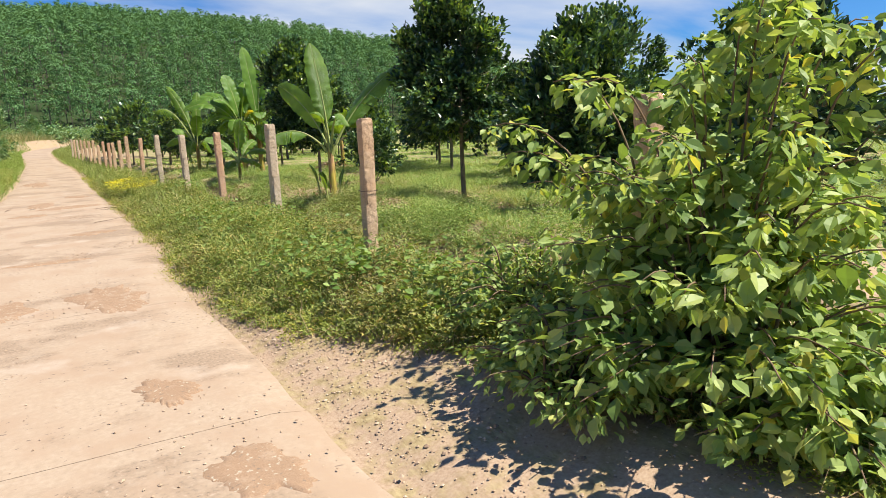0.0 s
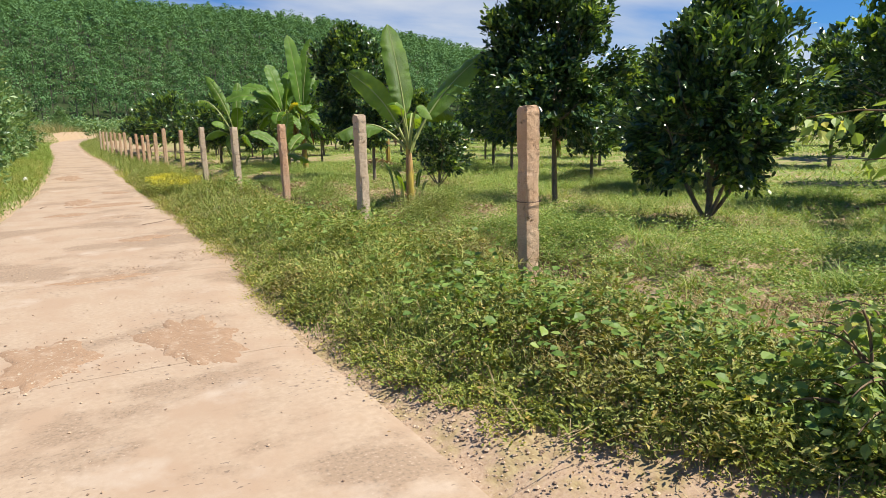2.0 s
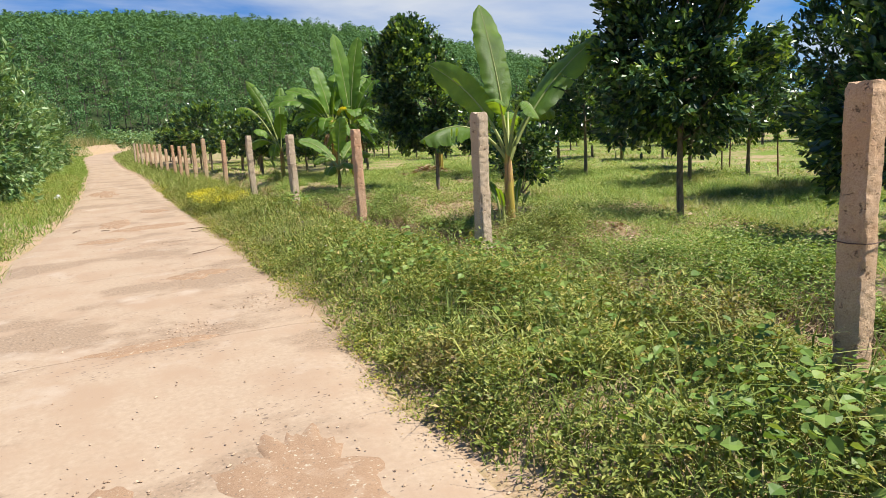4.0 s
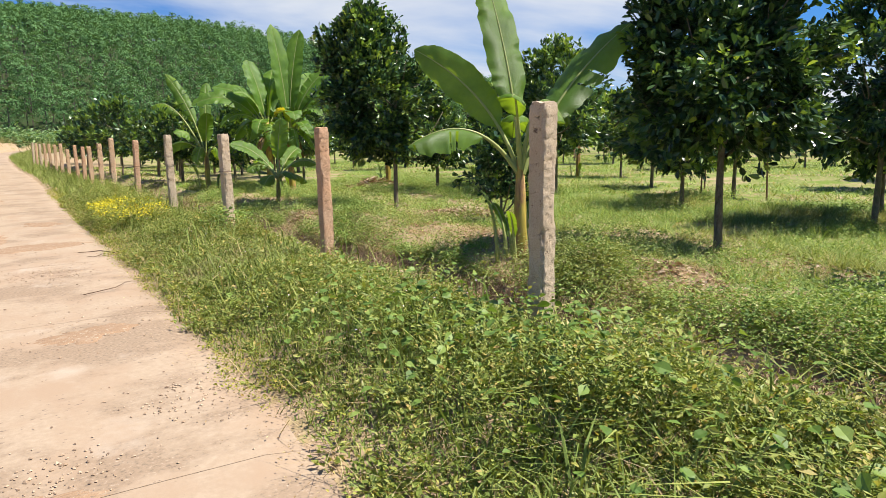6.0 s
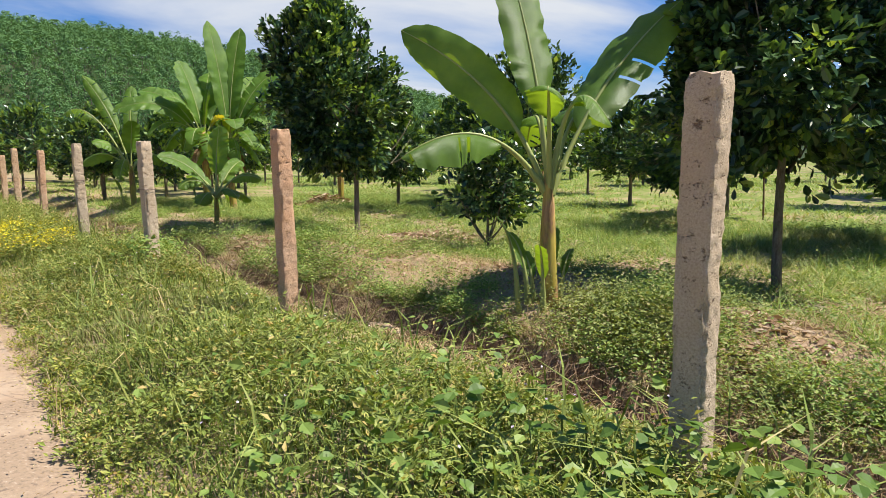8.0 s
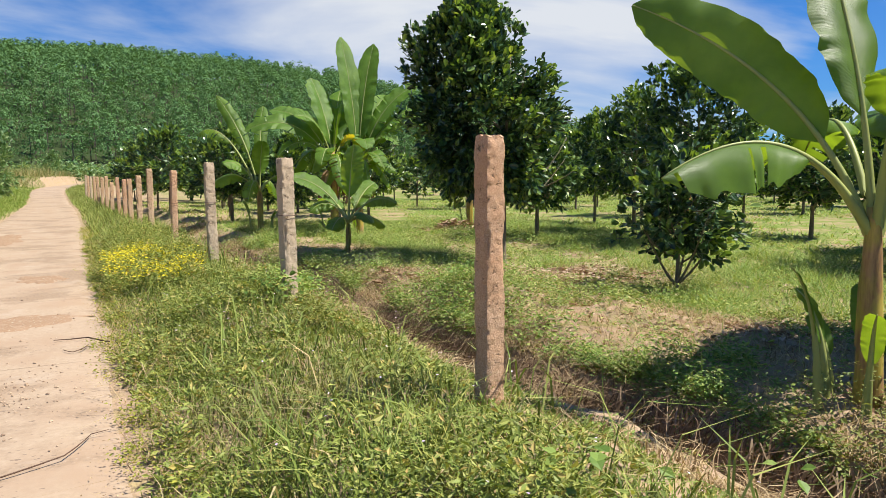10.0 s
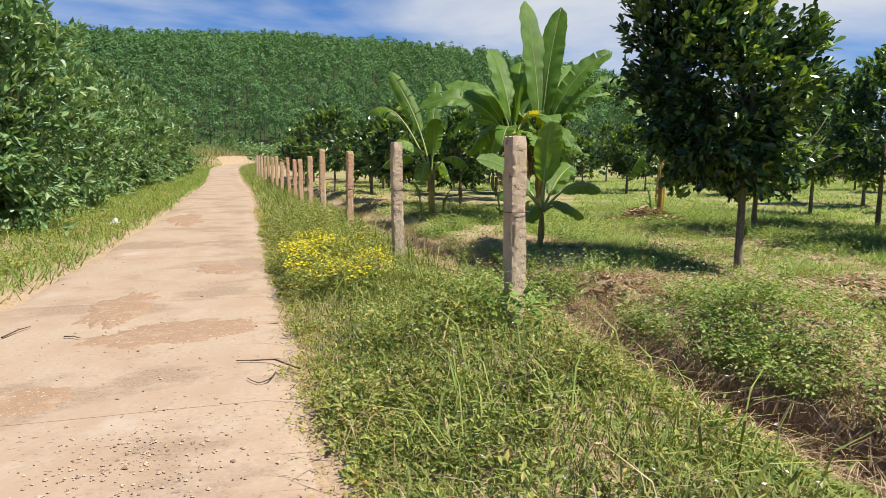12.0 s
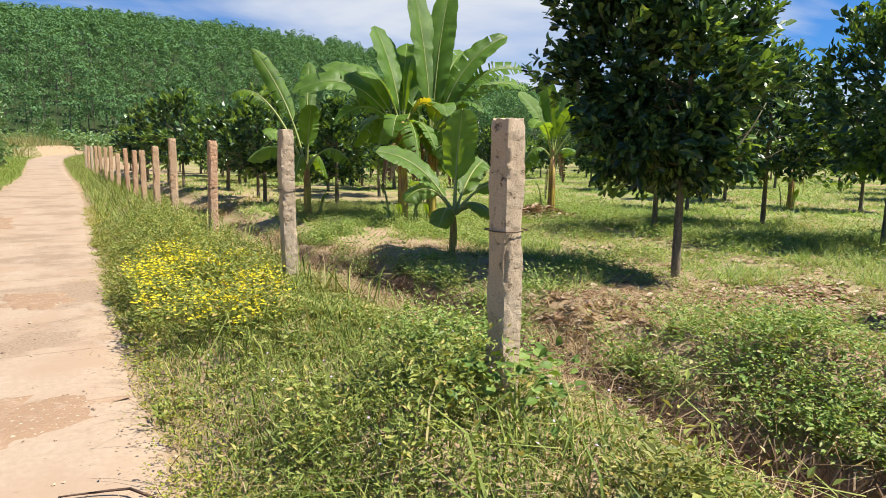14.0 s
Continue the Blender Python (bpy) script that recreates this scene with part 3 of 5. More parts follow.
def sand_patch(name, cx, cy, rx, ry, turn, seed, label):
    """A thin drift of sand with a ragged outline."""
    k, rings = 84, 7
    th = np.linspace(0, 2 * np.pi, k, endpoint=False)
    rag = 0.45 + 0.7 * vnoise(np.cos(th) * 2 + 9, np.sin(th) * 2 + 9, 0.8, seed) + 0.42 * vnoise(np.cos(th) * 7, np.sin(th) * 7, 0.8, seed + 3)
    vs = [np.array([[cx, cy, 0.0]])]
    for i in range(1, rings + 1):
        r = i / rings
        a, b = rx * r * rag * np.cos(th), ry * r * rag * np.sin(th)
        vs.append(np.stack([cx + a * np.cos(turn) - b * np.sin(turn), cy + a * np.sin(turn) + b * np.cos(turn), np.full(k, r)], 1))
    v = np.concatenate(vs)
    r = v[:, 2].copy()
    v[:, 2] = 0.018 * (fbm(v[:, 0], v[:, 1], 1.1, 31) - 0.5) + 0.010 - 0.022 * smooth(0.72, 1.0, r) + 0.003 * vnoise(v[:, 0], v[:, 1], 0.06, seed)
    fan = np.stack([np.zeros(k, int), 1 + np.arange(k), 1 + (np.arange(k) + 1) % k], 1)
    qs = [np.stack([1 + (i - 1) * k + np.arange(k), 1 + i * k + np.arange(k), 1 + i * k + (np.arange(k) + 1) % k, 1 + (i - 1) * k + (np.arange(k) + 1) % k], 1) for i in range(1, rings)]
    return tagged(part(name, (v, [fan, np.concatenate(qs)]), M_SAND, smooth=True), label, "sand", kind="stuff")


for args in ((0.2, 6.33, 0.30, 0.62, 0.06, 41), (-0.66, 6.3, 0.28, 0.52, 0.1, 42), (0.25, 3.55, 0.17, 0.3, 0.2, 43), (0.45, 2.35, 0.2, 0.28, 0.4, 48),
             (0.35, 16.25, 0.62, 0.38, 0.25, 44), (-0.1, 17.3, 0.3, 0.9, -0.2, 45), (-0.35, 15.0, 0.35, 0.25, 0.2, 46), (-0.1, 26.5, 0.42, 1.6, 0.0, 47), (0.75, 19.3, 0.3, 0.5, 0.3, 49), (0.5, 11.2, 0.35, 0.2, 0.2, 50), (-0.2, 8.75, 0.55, 0.13, 0.0, 51)):
    sand_patch("sand_drift", *args, "thin drift of brown sand on the concrete road")


def pebbles(p, size):
    n = len(p)
    base = np.array([(1, 0, 0), (0.3, 0.95, 0), (-0.8, 0.6, 0), (-0.8, -0.6, 0), (0.3, -0.95, 0), (0.1, 0, 0.75), (0, 0, -0.5)])
    jig = base[None] * RNG.uniform(0.6, 1.2, (n, 7, 1)) * size[:, None, None] * np.array([1, 1, 0.8])
    a = RNG.uniform(0, 6.3, n)[:, None]
    x, y = jig[..., 0] * np.cos(a) - jig[..., 1] * np.sin(a), jig[..., 0] * np.sin(a) + jig[..., 1] * np.cos(a)
    v = p[:, None] + np.stack([x, y, jig[..., 2]], -1)
    i = np.arange(5)
    f = np.concatenate([np.stack([i, (i + 1) % 5, np.full(5, 5)], 1), np.stack([(i + 1) % 5, i, np.full(5, 6)], 1)])
    return v.reshape(-1, 3), [(f[None] + (np.arange(n) * 7)[:, None, None]).reshape(-1, 3)]


def strewn(n, cx, cy, sx, sy):
    return np.stack([RNG.normal(cx, sx, n), RNG.normal(cy, sy, n)], 1)


spots = np.concatenate([strewn(420, 0.45, 14.0, 0.28, 0.3), strewn(150, 0.75, 9.6, 0.16, 0.2), strewn(150, 0.1, 9.0, 0.15, 0.12), strewn(160, 0.2, 6.3, 0.2, 0.4),
                        strewn(150, -0.6, 6.3, 0.2, 0.35), strewn(120, 0.5, 11.5, 0.3, 0.4), strewn(130, 0.3, 16.2, 0.5, 0.5), strewn(150, 0.3, 2.6, 0.25, 0.5),
                        np.stack([RNG.uniform(-1.1, 0.95, 420), RNG.uniform(0.5, 22, 420)], 1)])
spots = spots[(spots[:, 0] > -1.3) & (spots[:, 0] < 1.2)]
pz = 0.018 * (fbm(spots[:, 0], spots[:, 1], 1.1, 31) - 0.5) + 0.004
stuff("road_pebbles", pebbles(np.column_stack([spots, pz]), RNG.uniform(0.003, 0.010, len(spots)) * RNG.choice([1, 1, 1, 1.5], len(spots))), M_PEBBLE, "small brown pebbles strewn on the concrete road", "pebbles")
gy_ = np.concatenate([RNG.uniform(0.2, 5.2, 4200), RNG.uniform(5, 26, 1600)])
gx_ = road_right(gy_) + np.where(gy_ < 5.2, RNG.beta(1.2, 1.6, len(gy_)) * (grass_edge(gy_) + 0.25 - road_right(gy_)), RNG.normal(0.03, 0.07, len(gy_)))
stuff("gravel", pebbles(np.column_stack([gx_, gy_, ground_z(gx_, gy_) + 0.004]), RNG.gamma(3.0, 0.0018, len(gx_)).clip(0.002, 0.018)), M_PEBBLE, "loose tan gravel along the edge of the road", "gravel")

# ---- the fence posts ----


def post_mesh(height, seed, side=0.127):
    """A square cast post with chipped, uneven edges and a worn top."""
    rows, per = 150, 8
    ring = []
    for s in range(4):
        for i in range(per):
            f = -1 + 2 * i / per
            ring.append([(f, -1), (1, f), (-f, 1), (-1, -f)][s])
    ring = np.array(ring) * side / 2
    k = len(ring)
    z = np.linspace(-0.35, height, rows)
    u = np.arange(k)
    U, Z = np.meshgrid(u, z)
    corner = np.minimum(U % per, per - U % per) == 0
    near_c = np.minimum(U % per, per - U % per) == 1
    n1 = vnoise(U * 0.83, Z / 0.022, 1.0, seed)
    n2 = vnoise(U * 0.7, Z / 0.16, 1.0, seed + 1)
    chip = np.where(corner, 0.05 + 0.22 * np.clip(n2 * 1.7 - 0.75, 0, 1) + 0.07 * n1, np.where(near_c, 0.07 * n1 + 0.10 * np.clip(n2 * 2 - 1.1, 0, 1), 0.06 * n1))
    coarse = (U < per) | (U >= 3 * per) & (n2 > 0.62)
    chip = chip + coarse * 0.13 * vnoise(U * 1.7, Z / 0.024, 1.0, seed + 2) ** 2
    chip = chip + 0.10 * smooth(height - 0.05, height, Z) * (0.4 + n1)
    sc = (1 - chip)[..., None]
    bow = 0.006 * np.sin(Z * 3 + seed)
    v = np.concatenate([ring[None] * sc + bow[..., None], (Z + 0.012 * (Z > height - 0.001) * (n2 - 0.5) * 1.5)[..., None]], -1).reshape(-1, 3)
    i, j = np.meshgrid(np.arange(rows - 1), np.arange(k), indexing="ij")
    q = np.stack([i * k + j, i * k + (j + 1) % k, (i + 1) * k + (j + 1) % k, (i + 1) * k + j], -1).reshape(-1, 4)
    top = len(v)
    v = np.concatenate([v, [[0, 0, height + 0.004]]])
    cap = np.stack([(rows - 1) * k + np.arange(k), (rows - 1) * k + (np.arange(k) + 1) % k, np.full(k, top)], 1)
    me = mesh_from("shaft", v, [q, cap], smooth=True)
    ends = np.zeros(len(me.edges) * 2, np.int32)
    me.edges.foreach_get("vertices", ends)
    ends = ends.reshape(-1, 2)
    crisp = (ends[:, 0] % k == ends[:, 1] % k) & (ends[:, 0] % per == 0) | (ends.min(1) >= (rows - 1) * k)
    me.attributes.new("sharp_edge", "BOOLEAN", "EDGE").data.foreach_set("value", crisp)
    return me


def wire_ring(z, side=0.14):
    c = side / 2
    pts = [(-c, -c, z), (0, -c - 0.004, z - 0.004), (c, -c, z), (c + 0.004, 0, z + 0.003), (c, c, z), (0, c + 0.004, z), (-c, c, z), (-c - 0.004, 0, z - 0.004), (-c, -c, z)]
    return tube(pts, [0.003] * len(pts), 5)


POSTS = [  # y, top, kind, lean to the side, lean along, wire
    (2.24, 1.56, "tan", 0.3, 0.5, 0.0), (5.43, 1.53, "tan", 0.2, -0.4, 0.85), (8.85, 1.555, "grey", -0.6, 0.6, 0.0), (11.88, 1.485, "red", -0.4, 0.3, 0.0),
    (15.0, 1.475, "grey", -0.7, 0.6, 0.98), (18.2, 1.51, "grey", -0.8, 0.3, 1.0), (21.35, 1.45, "red", 0.6, 0.8, 0.9), (24.4, 1.53, "tan", -0.5, 0.4, 0.0),
    (26.6, 1.40, "tan", 0.4, -0.5, 0.0), (28.7, 1.33, "tan", -0.3, 0.8, 0.0), (30.4, 1.32, "red", 1.0, 0.2, 0.0), (32.2, 1.38, "red", -1.0, 0.4, 0.0),
    (35.0, 1.22, "tan", 0.5, 0.5, 0.0), (37.5, 1.45, "tan", 0.0, 0.6, 0.0), (40.2, 1.42, "tan", 0.6, 0.0, 0.0), (43.0, 1.46, "tan", -0.5, 0.3, 0.0),
    (46.0, 1.5, "tan", 0.3, 0.3, 0.0), (49.2, 1.5, "grey", 0.0, 0.4, 0.0), (52.4, 1.55, "tan", 0.4, 0.0, 0.0), (55.4, 1.6, "grey", 0.4, 0.0, 0.0)]
POST_LOOK = {"tan": (M_POST_TAN, "weathered tan concrete fence post with chipped edges in the grass"),
             "grey": (M_POST_GREY, "weathered pale grey concrete fence post with chipped edges"),
             "red": (M_POST_RED, "reddish dust-stained concrete fence post with crumbling edges")}
for i, (y, top, look_of, lx, ly, wire) in enumerate(POSTS):
    x = 2.5 if y == 5.43 else 2.69
    z0 = float(ground_z(x, y))
    mat, label = POST_LOOK[look_of]
    p = thing("fence_post", (x, y, z0), label, "fence post", "posts along the orchard edge")
    p.matrix_basis = pose(x, y, z0, ly, lx, (-3, 0, 6, 2, 9, 0)[i] if i < 6 else (i * 37) % 7 - 3)
    part("shaft", post_mesh(top - z0, 60 + i, 0.112 if look_of == "red" else 0.125), mat, p)
    if wire:
        part("wire_tie", wire_ring(wire - z0), M_WIRE, p, "thin rusty wire round the post")

# ---- trees ----


def limbs(trunk_h, r0, z_low, z_top, rx, count, rng, fork=0.0):
    """Trunk and limbs of a small orchard tree, from its base at the origin."""
    lean = rng.normal(0, 0.05, 2)
    top = np.array([lean[0], lean[1], z_top * 0.82])
    geo = [tube(arc((0, 0, -0.15), (lean[0] * 0.2, -lean[1], trunk_h), top, 12), np.linspace(r0, r0 * 0.25, 12), 8)]
    for i in range(count):
        f = (i + 0.5) / count
        z = max(trunk_h * 0.85, 0.2) + (z_top * 0.75 - trunk_h) * f * 0.85
        a = i * 2.4 + rng.uniform(-0.4, 0.4)
        reach = rx * rng.uniform(0.6, 0.9) * (1 - 0.35 * f)
        start = np.array([lean[0] * z / z_top, lean[1] * z / z_top, z])
        end = start + (np.cos(a) * reach, np.sin(a) * reach, rng.uniform(0.35, 0.8) * reach + 0.15)
        knee = start + (np.cos(a) * reach * 0.6, np.sin(a) * reach * 0.6, 0.12 * reach)
        geo.append(tube(arc(start, knee, end, 7), np.linspace(r0 * 0.42, r0 * 0.1, 7), 5))
        for s in range(2):
            a2 = a + rng.uniform(-1.1, 1.1)
            e2 = knee + (np.cos(a2) * reach * 0.5, np.sin(a2) * reach * 0.5, rng.uniform(0.1, 0.6) * reach)
            geo.append(tube(arc(knee, (knee + e2) / 2 + (0, 0, -0.04), e2, 5), np.linspace(r0 * 0.2, r0 * 0.06, 5), 4))
    return merge(*geo)


def crown_points(n, z_low, z_top, rx, rng, seed, off=(0, 0), peak=0.55, skirt=0.6, lumps=44, spread=0.22):
    """Twig ends of an uneven crown: many boughs, each a lump of twigs, with gaps between."""
    t = (np.arange(lumps) + rng.uniform(0.1, 0.9, lumps)) / lumps
    a = np.arange(lumps) * 2.39996 + rng.uniform(-0.5, 0.5, lumps)
    prof = np.where(t < peak, skirt + (1 - skirt) * np.sin(t / peak * np.pi / 2), np.cos((t - peak) / (1 - peak) * np.pi / 2) ** 0.8)
    r = rx * prof * rng.uniform(0.35, 0.95, lumps)
    hub = np.stack([r * np.cos(a) + off[0] * (0.4 + t), r * np.sin(a) + off[1] * (0.4 + t), z_low + 0.1 + t * (z_top - z_low - 0.1)], 1)
    own = rng.uniform(0.7, 1.35, lumps) * spread * (rx / 1.4) ** 0.6
    pick = rng.integers(0, lumps, n)
    v = unit(rng.normal(0, 1, (n, 3))) * (rng.uniform(0, 1, (n, 1)) ** 0.45) * 1.75
    v[:, 2] *= 0.8
    pts = hub[pick] + v * own[pick][:, None]
    pts[:, 2] = np.maximum(pts[:, 2], z_low * 0.8)
    return pts


def rosettes(tips, centre, per, length, width, rng, hi=True, lift=0.35, spread=1.0):
    """Leaves set round each twig end, pointing out and up."""
    n = len(tips)
    outw = unit(tips - centre + rng.normal(0, 0.15, (n, 3)))
    outw[:, 2] += lift
    outw = np.repeat(unit(outw), per, 0)
    p = np.repeat(tips, per, 0) + rng.normal(0, 0.03, (n * per, 3)) - outw * rng.uniform(0, 0.12, (n * per, 1))
    d = unit(outw + rng.normal(0, 0.62 * spread, (n * per, 3)))
    up = unit(np.array([0, 0, 0.7]) + outw * 0.5 + rng.normal(0, 0.45, (n * per, 3)))
    s = rng.uniform(0.65, 1.2, n * per)
    return leaves(p, d, up, length * s, width * s * rng.uniform(0.85, 1.15, n * per), hi)


def shoots(count, z0, z1, rx, rng, length, width, off=(0, 0)):
    """Upright leafy shoots that break the outline on top."""
    geo = []
    for i in range(count):
        a, r = rng.uniform(0, 6.28), rx * rng.uniform(0, 0.42)
        base = np.array([r * np.cos(a) + 1.3 * off[0], r * np.sin(a) + 1.3 * off[1], z0 - 0.15 - rng.uniform(0, 0.5)])
        h = rng.uniform(0.3, 0.65) * (z1 - z0) + 0.25
        tip = base + (rng.normal(0, 0.08), rng.normal(0, 0.08), h)
        n = 26
        f = rng.uniform(0.1, 1, n)[:, None]
        p = base + (tip - base) * f
        an = rng.uniform(0, 6.28, n)
        d = np.stack([np.cos(an), np.sin(an), rng.uniform(0.4, 1.3, n)], 1)
        up = np.stack([-np.cos(an), -np.sin(an), np.full(n, 1.0)], 1)
        geo.append(leaves(p, d, up, length * rng.uniform(0.8, 1.15, n), width * rng.uniform(0.8, 1.1, n)))
    return geo


def orchard_meshes(seed, trunk_h, z_low, z_top, rx, tips, per, leaf=(0.125, 0.062), off=(0, 0), peak=0.5, skirt=0.6, r0=0.055, hi=True, n_limbs=9, n_shoots=9, multi=False):
    rng = np.random.default_rng(seed)
    wood = limbs(trunk_h, r0, z_low, z_top, rx, n_limbs, rng)
    if multi:
        extra = [tube(arc((0, 0, 0.1), (0.25 * np.cos(a), 0.25 * np.sin(a), 0.3), (0.7 * rx * np.cos(a), 0.7 * rx * np.sin(a), z_low + 0.45 * (z_top - z_low)), 8), np.linspace(r0 * 0.6, r0 * 0.15, 8), 5) for a in (0.4, 1.7, 3.0, 4.4, 5.5)]
        wood = merge(wood, *extra)
    pts = crown_points(tips, z_low, z_top, rx, rng, seed, off, peak, skirt)
    ctr = np.array([off[0], off[1], z_low + 0.45 * (z_top - z_low)])
    shape = "mid" if hi else False
    outer = np.linalg.norm((pts - ctr) / (rx, rx, 0.5 * (z_top - z_low)), axis=1)
    # Outer tips take the bright leaf: sunlight partly put into colour, more on far trees.
    young = rng.uniform(0, 1, len(pts)) < (0.26 if hi else 0.5) * smooth(0.55, 1.0, outer)
    new_geo = [rosettes(pts[young], ctr, per, leaf[0] * 0.95, leaf[1], rng, shape, 0.6)] + (shoots(n_shoots, z_top * 0.93, z_top * 1.06, rx, rng, leaf[0], leaf[1], off) if n_shoots else [])
    old_geo = rosettes(pts[~young], ctr, per, leaf[0], leaf[1], rng, shape)
    return mesh_from("trunk", *wood, smooth=True), mesh_from("crown", *old_geo), mesh_from("bright_leaves", *merge(*new_geo))


def orchard_tree(x, y, meshes, label, turn=0.0, size=1.0, group="fruit trees of the orchard"):
    t = thing("fruit_tree", (x, y, float(ground_z(x, y))), label, "tree", group, turn=turn, size=size)
    part("trunk", meshes[0], M_BARK, t)
    part("crown", meshes[1], M_JACK, t)
    part("bright_leaves", meshes[2], M_JACK_BRIGHT, t, "bright young shoots and outer leaves coloured as if sunlit")
    return t


TREE_LABEL = "fruit tree with glossy dark green leaves in the grassy orchard"
orchard_tree(6.95, 10.33, orchard_meshes(101, 1.25, 1.15, 3.9, 1.32, 3100, 7, leaf=(0.114, 0.064), off=(-0.12, 0.1), peak=0.38, skirt=0.65), "tall fruit tree with a bare trunk and dense dark crown")
orchard_tree(6.78, 7.15, orchard_meshes(102, 0.45, 0.52, 2.8, 1.15, 2200, 7, leaf=(0.118, 0.06), off=(0.05, -0.05), peak=0.5, skirt=0.75, multi=True, n_shoots=9), "bushy fruit tree with branches down to the ground")
orchard_tree(6.77, 17.34, orchard_meshes(103, 1.15, 1.0, 3.8, 1.2, 2800, 7, leaf=(0.118, 0.068), off=(-0.42, 0.2), peak=0.5, skirt=0.5), "tall fruit tree with a dense dark glossy crown")
orchard_tree(6.9, 14.23, orchard_meshes(104, 0.35, 0.42, 1.58, 0.78, 380, 7, leaf=(0.12, 0.062), peak=0.5, r0=0.03, multi=True, n_shoots=3), "young low fruit tree with forked stems")
orchard_tree(10.8, 10.24, orchard_meshes(105, 1.1, 0.95, 3.7, 1.3, 1200, 7, leaf=(0.13, 0.066)), TREE_LABEL)
GENERIC = [orchard_meshes(110 + i, h, zl, zt, rx, n, 6, leaf=(0.15, 0.08), hi=False, n_limbs=7, n_shoots=6) for i, (h, zl, zt, rx, n) in enumerate(
    ((0.9, 0.85, 3.2, 1.3, 850), (0.7, 0.65, 2.4, 1.05, 620), (1.1, 1.0, 3.5, 1.4, 950), (0.5, 0.5, 1.9, 0.9, 460)))]
NEAR_ROWS = [(6.6, 3.6, 1, 1.0), (10.6, 6.7, 0, 1.0), (10.4, 2.6, 2, 0.95), (10.9, 13.6, 1, 0.95), (11.25, 17.35, 2, 1.0), (9.9, 20.4, 1, 1.0), (12.5, 20.05, 0, 1.0), (6.3, 26.1, 1, 0.95),
             (12.5, 10.8, 1, 0.95), (13.4, 14.05, 0, 0.95), (14.5, 17.05, 1, 1.0), (14.4, 8.2, 2, 0.9), (14.8, 4.6, 0, 1.0), (9.0, 27.2, 0, 1.0), (9.4, 30.5, 2, 0.95), (14.4, 23.3, 0, 0.95)]
FAR = [orchard_meshes(120 + i, h, zl, zt, rx, n, 5, leaf=(0.24, 0.13), hi=False, n_limbs=4, n_shoots=0) for i, (h, zl, zt, rx, n) in enumerate(
    ((0.9, 0.85, 3.2, 1.3, 300), (0.7, 0.65, 2.4, 1.05, 220), (1.1, 1.0, 3.5, 1.4, 340), (0.5, 0.5, 1.9, 0.9, 180)))]
rng_o = np.random.default_rng(5)
for x, y, k, s in NEAR_ROWS:
    orchard_tree(x, y, GENERIC[k], TREE_LABEL, turn=float(rng_o.uniform(0, 360)), size=s)
for x in np.arange(18.8, 52, 4.4):
    for y in np.arange(2, 62, 4.6):
        if y < 55 and rng_o.uniform() < 0.8:
            orchard_tree(float(x + rng_o.normal(0, 0.5)), float(y + x * 0.25 - 4 + rng_o.normal(0, 0.5)), FAR[int(rng_o.integers(0, 4))], TREE_LABEL, turn=float(rng_o.uniform(0, 360)), size=float(rng_o.uniform(0.85, 1.15)))
for y in np.arange(27.5, 56, 2.7):
    for x in (4.9, 8.2, 11.8, 15.2):
        if x > 8 and y < 32:
            continue
        k = 1 if y < 30 else int(rng_o.choice([1, 3, 3, 0]))
        orchard_tree(float(x + rng_o.normal(0, 0.35)), float(y + rng_o.normal(0, 0.5)), (GENERIC if y < 34 else FAR)[k], TREE_LABEL, turn=float(rng_o.uniform(0, 360)), size=float(rng_o.uniform(0.9, 1.05)) * (1.4 if k == 3 else 1.0))

# ---- young acacias on the far side of the road ----


def acacia_meshes(seed, h, rx, tips=1350, leaf=(0.19, 0.075), boughs=11):
    rng = np.random.default_rng(seed)
    wood = limbs(0.5, 0.05, 0.3, h, rx, boughs, rng)
    pts = crown_points(tips, 0.1, h, rx, rng, seed, peak=0.4, skirt=0.75, lumps=40, spread=0.30)
    geo = rosettes(pts, np.array([0, 0, h * 0.35]), 7, leaf[0], leaf[1], rng, False, 0.3, 1.2)
    return mesh_from("trunk", *wood, smooth=True), mesh_from("crown", *geo)


ACACIAS = [acacia_meshes(131, 4.6, 1.5), acacia_meshes(132, 4.0, 1.35), acacia_meshes(133, 3.3, 1.2)]
THIN_ACACIAS = [acacia_meshes(136, 4.6, 1.5, 420, (0.38, 0.12), 4), acacia_meshes(137, 4.0, 1.35, 380, (0.38, 0.12), 4), acacia_meshes(138, 3.3, 1.2, 340, (0.36, 0.12), 4)]
rng_a = np.random.default_rng(9)
for row, x0 in enumerate((-3.1, -5.0, -7.4)):
    for y in np.arange(21.0 + row * 0.9, 66, 2.1 + 0.35 * row):
        x = x0 - 0.02 * max(0, 30 - y) + 0.85 * max(0, float(bend(y))) * 0.6 + rng_a.normal(0, 0.3)
        k = int(rng_a.integers(0, 2)) if row else int(rng_a.integers(0, 3))
        s = float(rng_a.uniform(0.85, 1.08))
        t = thing("acacia_tree", (x, y, float(ground_z(x, y))), "young acacia with narrow grey-green leaves down to the ground", "tree", "acacias along the road", turn=float(rng_a.uniform(0, 360)), size=s)
        kind_of = ACACIAS if y < 40 and row < 2 else THIN_ACACIAS
        part("trunk", kind_of[k][0], M_BARK, t)
        part("crown", kind_of[k][1], M_ACACIA, t)

# ---- banana plants ----


